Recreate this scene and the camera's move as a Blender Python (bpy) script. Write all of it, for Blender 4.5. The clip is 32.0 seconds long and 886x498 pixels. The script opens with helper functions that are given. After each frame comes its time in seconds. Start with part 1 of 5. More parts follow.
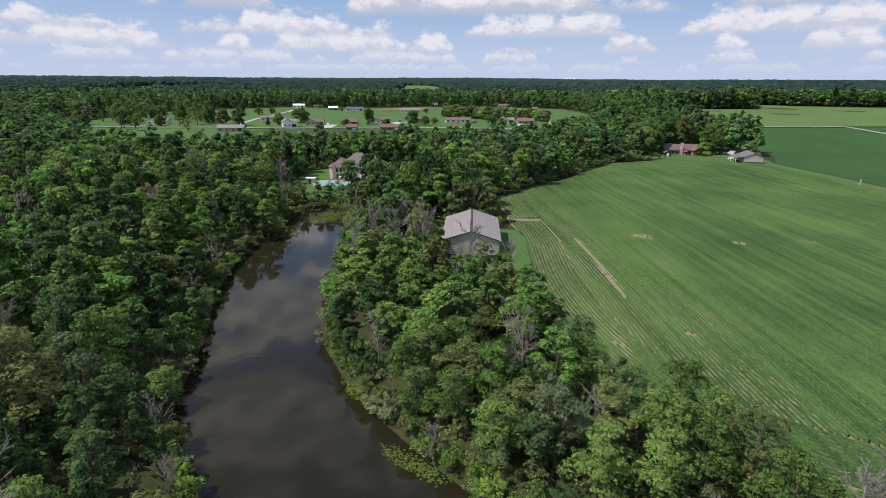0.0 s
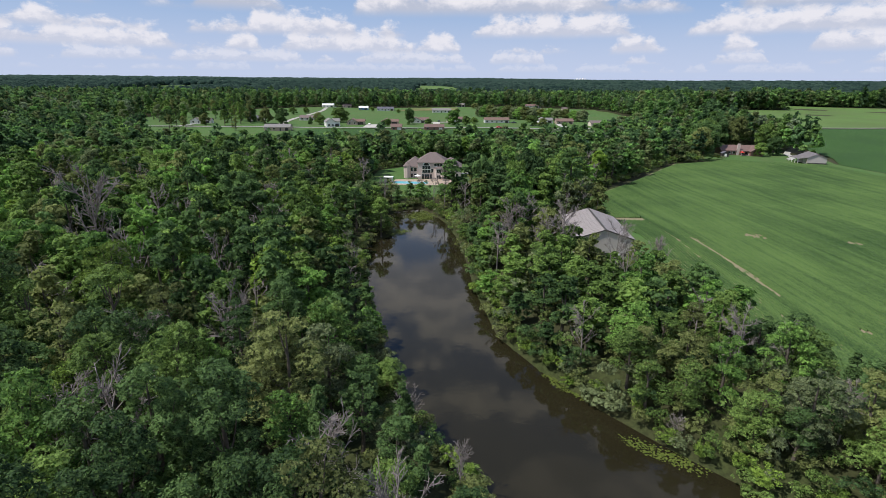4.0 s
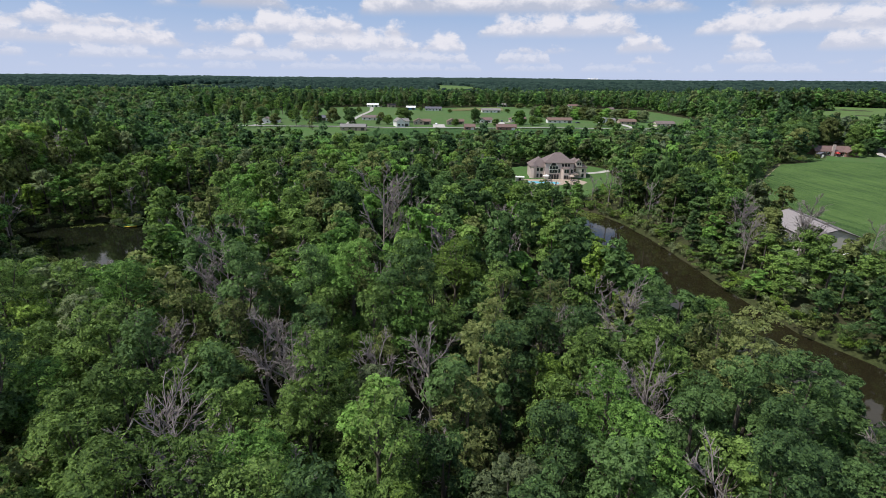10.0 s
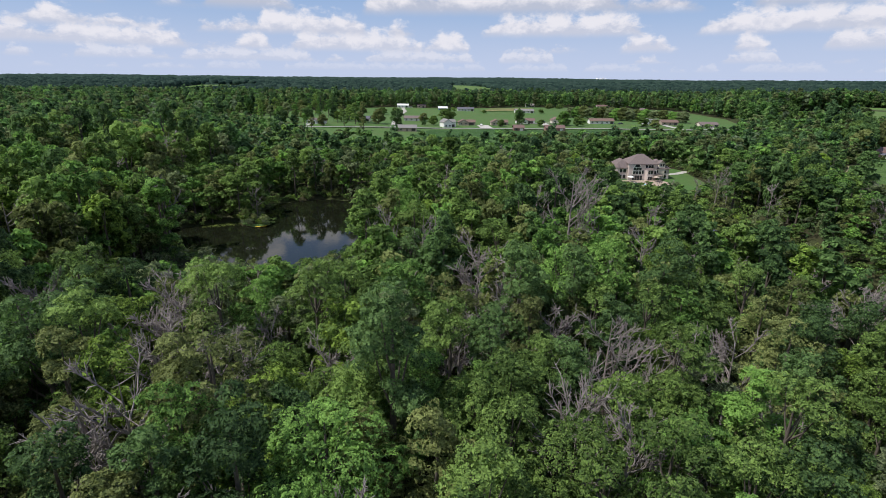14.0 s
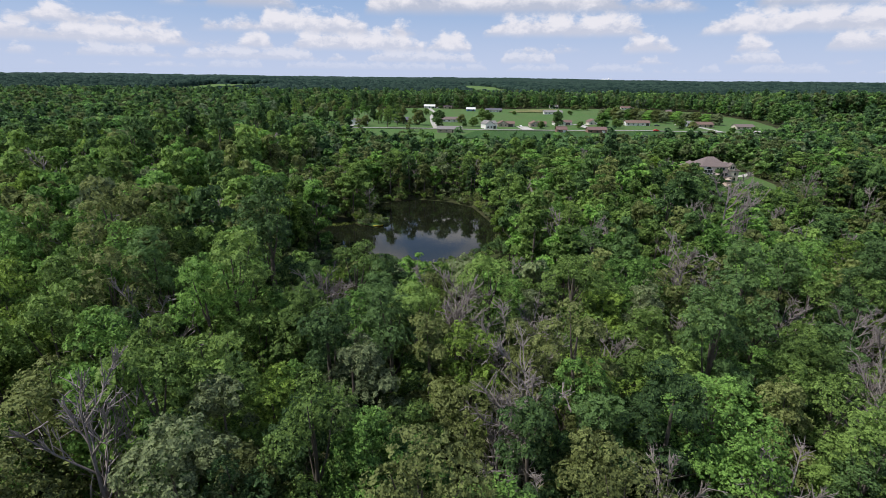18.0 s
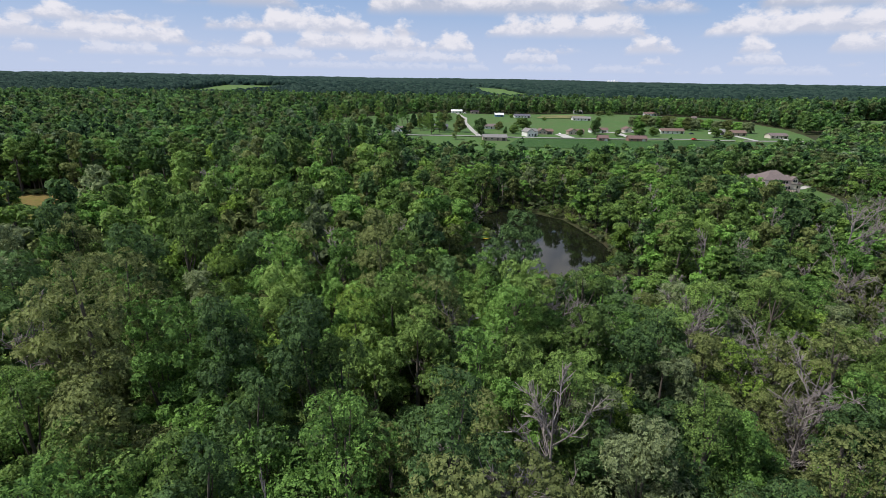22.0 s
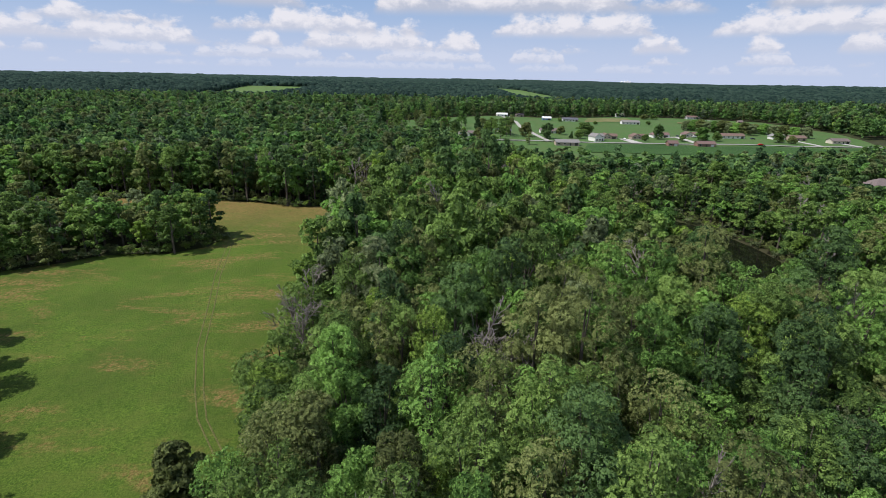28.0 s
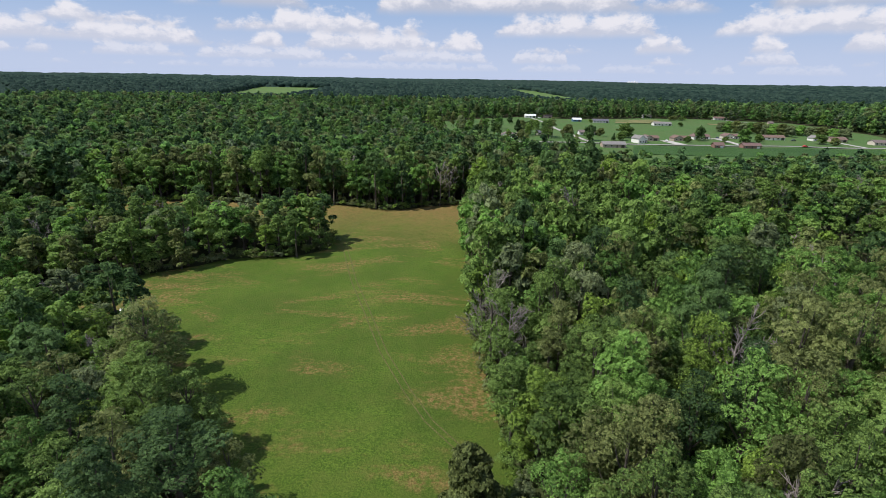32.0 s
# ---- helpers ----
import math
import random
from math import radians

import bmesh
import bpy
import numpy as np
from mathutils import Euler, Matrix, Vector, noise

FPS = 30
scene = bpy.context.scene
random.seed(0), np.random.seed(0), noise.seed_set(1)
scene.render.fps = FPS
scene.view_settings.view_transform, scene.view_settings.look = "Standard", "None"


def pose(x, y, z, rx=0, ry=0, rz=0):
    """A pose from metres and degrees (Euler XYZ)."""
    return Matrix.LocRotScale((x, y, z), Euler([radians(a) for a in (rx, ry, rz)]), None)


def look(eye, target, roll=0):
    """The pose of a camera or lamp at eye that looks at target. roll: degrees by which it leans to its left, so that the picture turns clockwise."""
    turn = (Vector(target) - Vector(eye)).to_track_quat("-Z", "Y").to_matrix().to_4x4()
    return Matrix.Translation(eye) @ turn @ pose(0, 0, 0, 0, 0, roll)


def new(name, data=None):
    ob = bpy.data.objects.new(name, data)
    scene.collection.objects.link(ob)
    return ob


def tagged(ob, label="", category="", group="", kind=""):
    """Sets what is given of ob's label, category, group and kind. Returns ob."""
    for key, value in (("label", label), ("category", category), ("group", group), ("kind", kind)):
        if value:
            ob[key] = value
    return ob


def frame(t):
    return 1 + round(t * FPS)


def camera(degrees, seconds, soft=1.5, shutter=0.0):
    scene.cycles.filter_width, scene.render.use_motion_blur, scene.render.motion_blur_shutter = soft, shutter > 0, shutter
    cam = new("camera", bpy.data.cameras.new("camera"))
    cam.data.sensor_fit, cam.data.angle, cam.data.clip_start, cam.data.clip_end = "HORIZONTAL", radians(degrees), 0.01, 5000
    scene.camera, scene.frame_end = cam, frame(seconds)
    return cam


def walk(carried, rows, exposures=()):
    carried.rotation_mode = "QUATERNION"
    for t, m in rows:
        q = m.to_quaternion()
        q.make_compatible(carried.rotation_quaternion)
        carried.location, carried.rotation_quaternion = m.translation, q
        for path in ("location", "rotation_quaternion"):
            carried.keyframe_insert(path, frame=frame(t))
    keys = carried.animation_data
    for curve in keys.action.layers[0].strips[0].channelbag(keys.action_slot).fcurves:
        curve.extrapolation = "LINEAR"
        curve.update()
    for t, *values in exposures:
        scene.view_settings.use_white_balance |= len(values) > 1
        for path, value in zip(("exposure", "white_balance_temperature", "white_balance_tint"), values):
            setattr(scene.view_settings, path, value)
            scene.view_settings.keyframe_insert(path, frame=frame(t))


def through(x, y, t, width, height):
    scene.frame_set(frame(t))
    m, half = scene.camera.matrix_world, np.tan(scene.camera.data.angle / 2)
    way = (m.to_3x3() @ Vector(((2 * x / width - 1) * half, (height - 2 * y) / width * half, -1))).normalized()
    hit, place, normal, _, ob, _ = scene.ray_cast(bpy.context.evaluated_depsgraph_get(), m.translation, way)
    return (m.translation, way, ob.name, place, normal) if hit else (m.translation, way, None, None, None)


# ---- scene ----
cam = camera(82.0, 32.0, soft=0.5)
PATH = [
    (0, (-2.91, -2.269, 41.754), (-2.805, -0.375, 41.12), 0.3),
    (1, (-9.755, -2.303, 41.699), (-9.654, -0.409, 41.065), 0.3),
    (2, (-17.022, -2.26, 41.547), (-16.929, -0.365, 40.913), 0.3),
    (3, (-24.309, -2.175, 41.463), (-24.222, -0.28, 40.83), 0.4),
    (6, (-47.433, -4.042, 41.88), (-47.362, -2.147, 41.246), 0.4),
    (7, (-56.037, -3.537, 41.801), (-55.968, -1.641, 41.167), 0.5),
    (8, (-65.156, -2.77, 41.601), (-65.09, -0.874, 40.967), 0.5),
    (9, (-74.621, -2.862, 41.628), (-74.558, -0.966, 40.994), 0.5),
    (10, (-84.187, -3.183, 41.76), (-84.124, -1.288, 41.125), 0.5),
    (11, (-93.564, -3.715, 42.008), (-93.503, -1.819, 41.373), 0.5),
    (12, (-102.647, -3.921, 42.087), (-102.59, -2.026, 41.452), 0.5),
    (13, (-111.41, -4.434, 42.25), (-111.357, -2.538, 41.614), 0.6),
    (14, (-119.866, -5.516, 42.609), (-119.816, -3.621, 41.973), 0.5),
    (17, (-145.356, -8.739, 43.45), (-145.309, -6.844, 42.812), 0.6),
    (18, (-153.797, -11.314, 44.129), (-153.751, -9.419, 43.492), 0.7),
    (19, (-162.243, -13.938, 44.866), (-162.198, -12.043, 44.23), 0.9),
    (20, (-170.96, -16.708, 46.166), (-170.915, -14.812, 45.531), 0.8),
    (21, (-179.867, -18.376, 48.252), (-179.823, -16.48, 47.615), 1.0),
    (22, (-189.056, -19.957, 50.645), (-189.014, -18.061, 50.008), 1.0),
    (23, (-198.147, -22.134, 53.04), (-198.109, -20.238, 52.404), 0.9),
    (24, (-207.277, -24.007, 53.907), (-207.248, -22.111, 53.269), 1.0),
    (25, (-216.683, -24.947, 54.029), (-216.654, -23.052, 53.39), 1.0),
    (28, (-244.839, -28.406, 54.689), (-244.818, -26.51, 54.051), 1.1),
    (29, (-253.358, -28.608, 54.978), (-253.344, -26.712, 54.341), 1.0),
    (30, (-262.197, -28.896, 55.251), (-262.185, -27.001, 54.613), 1.0),
    (31, (-271.77, -29.549, 55.536), (-271.759, -27.654, 54.898), 1.0),
    (32, (-281.542, -30.139, 55.801), (-281.531, -28.243, 55.164), 1.0),
]
walk(cam, [(t, look(eye, target, roll)) for t, eye, target, roll in PATH])

# ---- world, sun ----
SUN_DIR = Vector((-0.56, -0.13, 0.86)).normalized()
world = bpy.data.worlds.new("sky")
scene.world = world
world.use_nodes = True


class Nodes:
    """A small wrapper to write node trees briefly."""

    def __init__(self, tree):
        self.tree = tree
        tree.nodes.clear()

    def add(self, kind, props=None, **ins):
        n = self.tree.nodes.new(kind)
        props = props or {}
        if "operation" in props:
            n.operation = props["operation"]
        if "feature" in props:
            n.feature = props["feature"]
        for k, v in ins.items():
            self.put(n, k, v)
        return n

    def put(self, n, key, v):
        if isinstance(key, str):
            k = key.replace("_", " ")
            sock = next((s for s in n.inputs if s.name.lower() == k.lower() and s.enabled), None) or next(s for s in n.inputs if s.name.lower() == k.lower())
        else:
            sock = n.inputs[key]
        if hasattr(v, "is_output"):
            self.tree.links.new(v, sock)
        else:
            sock.default_value = v

    def math(self, op, a, b=0.0, c=None):
        n = self.tree.nodes.new("ShaderNodeMath")
        n.operation = op
        for i, v in enumerate((a, b) if c is None else (a, b, c)):
            self.put(n, i, v)
        return n.outputs[0]

    def mix(self, fac, a, b, blend="MIX"):
        n = self.tree.nodes.new("ShaderNodeMix")
        n.data_type, n.blend_type = "RGBA", blend
        self.put(n, 0, fac)
        self.put(n, 6, a if hasattr(a, "is_output") else (*a, 1)[:4])
        self.put(n, 7, b if hasattr(b, "is_output") else (*b, 1)[:4])
        return n.outputs[2]

    def add_attribute(self, name):
        n = self.tree.nodes.new("ShaderNodeAttribute")
        n.attribute_name = name
        return n.outputs["Fac"]

    def step(self, v, lo, hi):
        n = self.tree.nodes.new("ShaderNodeMapRange")
        n.interpolation_type = "SMOOTHSTEP"
        self.put(n, 0, v)
        n.inputs[1].default_value, n.inputs[2].default_value = lo, hi
        return n.outputs[0]

    def noise(self, vec, scale, detail=4, rough=0.55, distortion=0.0):
        n = self.tree.nodes.new("ShaderNodeTexNoise")
        self.put(n, "Vector", vec)
        self.put(n, "Scale", scale), self.put(n, "Detail", detail), self.put(n, "Roughness", rough), self.put(n, "Distortion", distortion)
        return n.outputs[0]


def build_world():
    w = Nodes(world.node_tree)
    sky = w.add("ShaderNodeTexSky")
    sky.sky_type, sky.sun_disc, sky.altitude, sky.air_density, sky.dust_density = "NISHITA", False, 200.0, 1.0, 1.2
    sky.sun_elevation, sky.sun_rotation = math.asin(SUN_DIR.z), math.atan2(SUN_DIR.x, SUN_DIR.y)
    co = w.add("ShaderNodeTexCoord").outputs["Generated"]
    sep = w.add("ShaderNodeSeparateXYZ", Vector=co)
    el = w.math("MAXIMUM", sep.outputs[2], 0.004)
    # heaped clouds with lit tops and flat grey bases, thinning into haze at the horizon
    def lump(lift):
        z = w.math("ADD", w.math("MULTIPLY", sep.outputs[2], 2.3), lift)
        vec = w.add("ShaderNodeCombineXYZ", X=sep.outputs[0], Y=sep.outputs[1], Z=z).outputs[0]
        wide = w.noise(vec, 5.2, 3, 0.5, 0.2)
        warp = w.add("ShaderNodeVectorMath", {"operation": "ADD"})
        w.put(warp, 0, vec)
        w.put(warp, 1, w.add("ShaderNodeCombineXYZ", X=w.math("MULTIPLY", w.noise(vec, 14.0, 4, 0.6), 0.07), Y=w.math("MULTIPLY", w.noise(vec, 11.0, 3, 0.6), 0.05), Z=w.math("MULTIPLY", w.noise(vec, 17.0, 4, 0.6), 0.07)).outputs[0])
        heap = w.add("ShaderNodeTexVoronoi", {"feature": "SMOOTH_F1"}, Vector=warp.outputs[0], Scale=11.0, Detail=3.0, Roughness=0.5, Smoothness=0.6)
        heap.normalize = True
        return w.math("ADD", w.math("MULTIPLY", wide, 0.9), w.math("MULTIPLY", w.math("SUBTRACT", 1.0, heap.outputs["Distance"]), 0.62))
    here, above = lump(0.37), lump(0.398)
    cover = w.math("MULTIPLY", w.step(here, 0.835, 0.89), w.math("SUBTRACT", 1.0, w.math("MULTIPLY", w.step(el, 0.5, 0.85), 0.8)))
    cover = w.math("MULTIPLY", cover, w.step(el, 0.17, 0.24))
    top = w.step(w.math("SUBTRACT", here, above), -0.03, 0.06)
    thick = w.step(here, 0.86, 1.0)
    cloud = w.mix(top, (7.8, 8.3, 9.9), (13.4, 12.9, 12.8))
    cloud = w.mix(w.math("MULTIPLY", thick, w.math("SUBTRACT", 1.0, top)), cloud, (5.6, 6.2, 7.8))
    haze = w.step(el, 0.15, 0.0)
    blue = w.mix(0.8, sky.outputs[0], w.mix(w.step(el, 0.1, 0.6), (4.3, 6.4, 10.4), (1.5, 3.1, 7.2)))
    col = w.mix(w.math("MULTIPLY", haze, 0.9), blue, (7.2, 8.2, 10.8))
    col = w.mix(w.math("MULTIPLY", cover, 0.92), col, cloud)
    # rows of fair-weather cumulus, one behind the other: a flat grey base, a heaped white top
    az = w.math("ARCTAN2", sep.outputs[0], sep.outputs[1])
    for base, high, freq, need, grey, clear in ((0.012, 0.016, 15.0, 0.40, 0.0, 0.25), (0.026, 0.024, 11.0, 0.40, 0.1, 0.5), (0.044, 0.040, 7.0, 0.38, 0.2, 0.8),
                                                (0.070, 0.044, 6.0, 0.40, 0.35, 0.85), (0.106, 0.060, 3.6, 0.37, 0.8, 0.92), (0.150, 0.080, 3.2, 0.40, 0.8, 0.95)):
        along = w.add("ShaderNodeCombineXYZ", X=az, Y=base * 37.0, Z=0.3).outputs[0]
        puff = w.add("ShaderNodeCombineXYZ", X=az, Y=w.math("MULTIPLY", el, 1.5), Z=base * 29.0).outputs[0]
        lumps = w.noise(puff, freq * 5.0, 6, 0.62, 0.2)
        tall = w.math("SUBTRACT", w.noise(along, freq, 2, 0.5), need)
        tall = w.math("MULTIPLY", w.step(tall, 0.0, 0.16), high)
        rise = w.math("SUBTRACT", el, base)
        rise = w.math("ADD", rise, w.math("MULTIPLY", w.math("SUBTRACT", w.noise(along, freq * 4.0, 3), 0.5), high * 0.16))
        edge = w.math("SUBTRACT", w.math("ADD", tall, w.math("MULTIPLY", w.math("SUBTRACT", lumps, 0.5), high * 1.5)), rise)
        body = w.math("MULTIPLY", w.step(edge, 0.0, high * 0.45), w.step(rise, -high * 0.1, high * 0.22))
        body = w.math("MULTIPLY", body, w.math("MULTIPLY", w.step(tall, 0.0, high * 0.3), clear))
        lit = w.step(w.math("ADD", w.math("DIVIDE", rise, high), w.math("MULTIPLY", w.math("SUBTRACT", lumps, 0.5), 1.6)), 0.1, 0.62)
        dark = tuple(a + (b - a) * grey for a, b in zip((8.6, 8.8, 10.2), (6.3, 6.8, 8.3)))
        col = w.mix(body, col, w.mix(lit, dark, (11.7, 11.3, 11.8)))
    bg = w.add("ShaderNodeBackground", Color=col, Strength=0.076)
    w.add("ShaderNodeOutputWorld", Surface=bg.outputs[0])


build_world()
sun_data = bpy.data.lights.new("sun", "SUN")
sun_data.energy, sun_data.angle, sun_data.color = 5.0, radians(0.53), (1.0, 0.96, 0.89)
sun = new("sun", sun_data)
sun.matrix_world = look((-300, -60, 400), Vector((-300, -60, 400)) - SUN_DIR)

# ---- the plan ----
CHANNEL = [(-8, 0), (-16, 16), (-22, 30), (-28, 43), (-35, 55), (-37, 66), (-39, 78), (-43.5, 95), (-46.5, 118), (-45, 130), (-41, 133), (-40, 139), (-44, 143), (-43, 152), (-40, 163),
           (-33, 166), (-28, 158), (-24, 146), (-22, 131), (-21, 109), (-21, 98), (-19, 75), (-14, 64), (-8, 54), (-2, 46), (5, 38), (14, 28), (24, 14), (36, -6), (52, -40), (20, -50)]
POND = [(-200, 134), (-192, 143), (-180, 149), (-176, 143), (-171, 141), (-168, 146), (-173, 152), (-176, 161), (-174, 173), (-160, 180), (-148, 177), (-139, 168), (-135, 150),
        (-133, 138), (-133, 127), (-140, 114), (-152, 103), (-166, 106), (-182, 118)]
MEADOW = [(-268, 0), (-270, 30), (-270, 40), (-272, 55), (-273, 73), (-272, 106), (-271, 150), (-264, 201), (-287, 194), (-304, 185), (-327, 193), (-352, 194), (-391, 196), (-440, 190), (-470, 160),
          (-470, 148), (-420, 148), (-360, 152), (-326, 148), (-318, 139), (-320, 130), (-328, 123), (-348, 120), (-361, 110), (-373, 103), (-384, 92), (-400, 76), (-425, 62), (-420, 40),
          (-372, 74), (-356, 72), (-339, 62), (-326, 46), (-314, 32), (-305, 18), (-298, 0)]
SOY = [(72, 6), (60, 25), (50, 33), (42, 38), (34, 44), (28, 52), (25, 60), (22.5, 70), (21, 82), (21, 96), (22.5, 108), (24, 120), (24, 141), (26, 171), (46, 194), (66, 217), (99, 256), (135, 268),
       (160, 256), (174, 250), (177, 214), (178, 193), (178, 175), (178, 6)]
SOY_EAST = [(186, 0), (186, 175), (185, 214), (182, 250), (196, 272), (215, 330), (240, 418), (356, 418), (372, 418), (720, 330), (720, 0)]
HAY = [(215, 432), (368, 432), (760, 420), (900, 700), (745, 740), (600, 770), (540, 815), (465, 690), (330, 690), (250, 560)]
VILLAGE = [(-300, 430), (-262, 400), (-222, 366), (-190, 316), (-150, 286), (-118, 280), (-80, 298), (-30, 302), (3, 310), (38, 320), (81, 346), (110, 380), (134, 404), (165, 470), (190, 540), (200, 672),
           (160, 716), (92, 742), (12, 738), (-73, 708), (-178, 716), (-250, 664), (-300, 600)]
ROADSIDE = [(188, 270), (205, 330), (225, 440), (900, 440), (900, 250)]
SOY_NORTH = [(-136, 362), (-79, 357), (-3, 361), (63, 358), (104, 376), (120, 402), (27, 404), (-60, 405), (-120, 404)]
HOUSE_YARD = [(-47, 178), (-26, 176), (-11, 190), (-3, 207), (1, 238), (-8, 253), (-40, 246), (-52, 236), (-54, 212), (-50, 196)]
BARN_YARD = [(-8, 96), (22, 90), (23.6, 106), (25.1, 120), (25.1, 127), (19, 129.5), (5, 131), (3.5, 139), (-2, 139), (-4, 128)]
BRICK_YARD = [(120, 268), (160, 254), (180, 248), (186, 262), (180, 300), (190, 330), (140, 330), (118, 300)]
FAR_FIELDS = [[(-62, 1080), (92, 1050), (112, 2300), (40, 2500), (-50, 2500)], [(-800, 1050), (-610, 1050), (-680, 2000), (-970, 2000)], [(-420, 640), (-340, 620), (-300, 690), (-330, 780), (-420, 760)]]


def inside(poly, x, y):
    """Which of the points lie in the polygon."""
    x, y = np.asarray(x, float), np.asarray(y, float)
    c = np.zeros(x.shape, bool)
    p = np.array(poly, float)
    q = np.roll(p, 1, axis=0)
    for (x0, y0), (x1, y1) in zip(p, q):
        cond = (y0 > y) != (y1 > y)
        if y1 != y0:
            c ^= cond & (x < (x1 - x0) * (y - y0) / (y1 - y0) + x0)
    return c


def margin(poly, x, y):
    """Distance to the polygon's outline, negative inside."""
    x, y = np.asarray(x, float), np.asarray(y, float)
    d = np.full(x.shape, 1e9)
    p = np.array(poly, float)
    q = np.roll(p, 1, axis=0)
    for (x0, y0), (x1, y1) in zip(p, q):
        l2 = (x1 - x0) ** 2 + (y1 - y0) ** 2
        k = np.clip(((x - x0) * (x1 - x0) + (y - y0) * (y1 - y0)) / l2, 0, 1)
        d = np.minimum(d, np.hypot(x - x0 - k * (x1 - x0), y - y0 - k * (y1 - y0)))
    return np.where(inside(poly, x, y), -d, d)


def smooth(v, lo, hi):
    k = np.clip((np.asarray(v, float) - lo) / (hi - lo), 0, 1)
    return k * k * (3 - 2 * k)


def land(x, y):
    """Height of the dry ground."""
    x, y = np.asarray(x, float), np.asarray(y, float)
    z = 0.9 + 3.0 * np.exp(-((x - 12) ** 2 + (y - 116) ** 2) / 55.0 ** 2) + 3.1 * smooth(y, 300, 420)
    z = z + 0.35 * np.sin(x * 0.031 + 1.0) * np.cos(y * 0.027) + 0.2 * np.sin(x * 0.07) * np.sin(y * 0.061 + 2)
    r = np.hypot(x, y)
    return z + 26.0 * smooth(r, 1200, 4700) + 4.0 * np.sin(x * 0.0022 + 0.7) * np.sin(y * 0.0019) * smooth(r, 800, 2000)


def ground_z(x, y):
    x, y = np.asarray(x, float), np.asarray(y, float)
    z = land(x, y)
    for poly in (CHANNEL, POND):
        d = margin(poly, x, y)
        bank = np.where(d < 0, -0.35 + np.maximum(d, -4) * 0.35, -0.35 + (z + 0.35) * smooth(d, 0, 5))
        z = np.where(d < 5, np.minimum(z, bank), z)
    return z


def gz(x, y):
    return float(ground_z(np.array([x]), np.array([y]))[0])


# ---- materials ----
def material(name):
    m = bpy.data.materials.new(name)
    m.use_nodes = True
    return m, Nodes(m.node_tree)


def finish(m, n, colour, rough=0.8, metal=0.0, bump=None, strength=0.3, distance=0.05, translucent=0.0, **more):
    p = n.add("ShaderNodeBsdfPrincipled")
    n.put(p, "Base Color", colour if hasattr(colour, "is_output") else (*colour, 1))
    n.put(p, "Roughness", rough)
    n.put(p, "Metallic", metal)
    for k, v in more.items():
        n.put(p, k, v)
    if bump is not None:
        b = n.add("ShaderNodeBump", Height=bump, Strength=strength, Distance=distance)
        n.put(p, "Normal", b.outputs[0])
    out = p.outputs[0]
    if translucent:
        t = n.add("ShaderNodeBsdfTranslucent", Color=colour if hasattr(colour, "is_output") else (*colour, 1))
        mx = n.add("ShaderNodeMixShader")
        n.put(mx, 0, translucent), n.put(mx, 1, out), n.put(mx, 2, t.outputs[0])
        out = mx.outputs[0]
    n.add("ShaderNodeOutputMaterial", Surface=out)
    return m


def place(n):
    return n.add("ShaderNodeNewGeometry").outputs["Position"]


def leaf(name, low, high, grain=6.6, airy=0.58, flutter=1.6, through=0.3):
    """Foliage: leaf by leaf and stand by stand the colour wanders between two greens."""
    m, n = material(name)
    geo = n.add("ShaderNodeNewGeometry")
    p = geo.outputs["Position"]
    ob = n.add("ShaderNodeObjectInfo").outputs["Random"]
    wide = n.noise(p, 0.07, 2)
    cells = n.add("ShaderNodeTexVoronoi", {"feature": "F1"}, Vector=p, Scale=grain)
    cell = n.add("ShaderNodeSeparateColor", Color=cells.outputs["Color"]).outputs[0]
    k = n.math("ADD", n.math("MULTIPLY", geo.outputs["Random Per Island"], 0.4), n.math("MULTIPLY", n.step(wide, 0.3, 0.7), 0.3))
    k = n.math("ADD", k, n.math("MULTIPLY", n.math("SUBTRACT", n.math("FRACT", n.math("ADD", ob, n.add_attribute("tree_tint"))), 0.5), 0.62))
    k = n.math("ADD", k, n.math("MULTIPLY", n.math("SUBTRACT", cell, 0.4), 0.95))
    col = n.mix(k, tuple(a * b for a, b in zip(low, (0.76, 0.78, 0.78))), tuple(a * b for a, b in zip(high, (1.14, 1.13, 0.98))))
    # every leaf of a spray is turned its own way, and air shows between them
    turn = n.add("ShaderNodeVectorMath", {"operation": "MULTIPLY_ADD"})
    n.put(turn, 0, cells.outputs["Color"])
    turn.inputs[1].default_value, turn.inputs[2].default_value = (flutter, flutter, flutter * 0.75), (-flutter / 2, -flutter / 2, -flutter / 4)
    bent = n.add("ShaderNodeVectorMath", {"operation": "ADD"})
    n.put(bent, 0, geo.outputs["Normal"]), n.put(bent, 1, turn.outputs[0])
    unit = n.add("ShaderNodeVectorMath", {"operation": "NORMALIZE"})
    n.put(unit, 0, bent.outputs[0])
    p_ = n.add("ShaderNodeBsdfPrincipled", None, Base_Color=col, Roughness=0.7, Specular_IOR_Level=0.16, Normal=unit.outputs[0])
    t = n.add("ShaderNodeBsdfTranslucent", Color=col)
    mx = n.add("ShaderNodeMixShader")
    n.put(mx, 0, through), n.put(mx, 1, p_.outputs[0]), n.put(mx, 2, t.outputs[0])
    gap = n.add("ShaderNodeMixShader")
    n.put(gap, 0, n.math("GREATER_THAN", cells.outputs["Distance"], airy)), n.put(gap, 1, mx.outputs[0]), n.put(gap, 2, n.add("ShaderNodeBsdfTransparent").outputs[0])
    n.add("ShaderNodeOutputMaterial", Surface=gap.outputs[0])
    return m


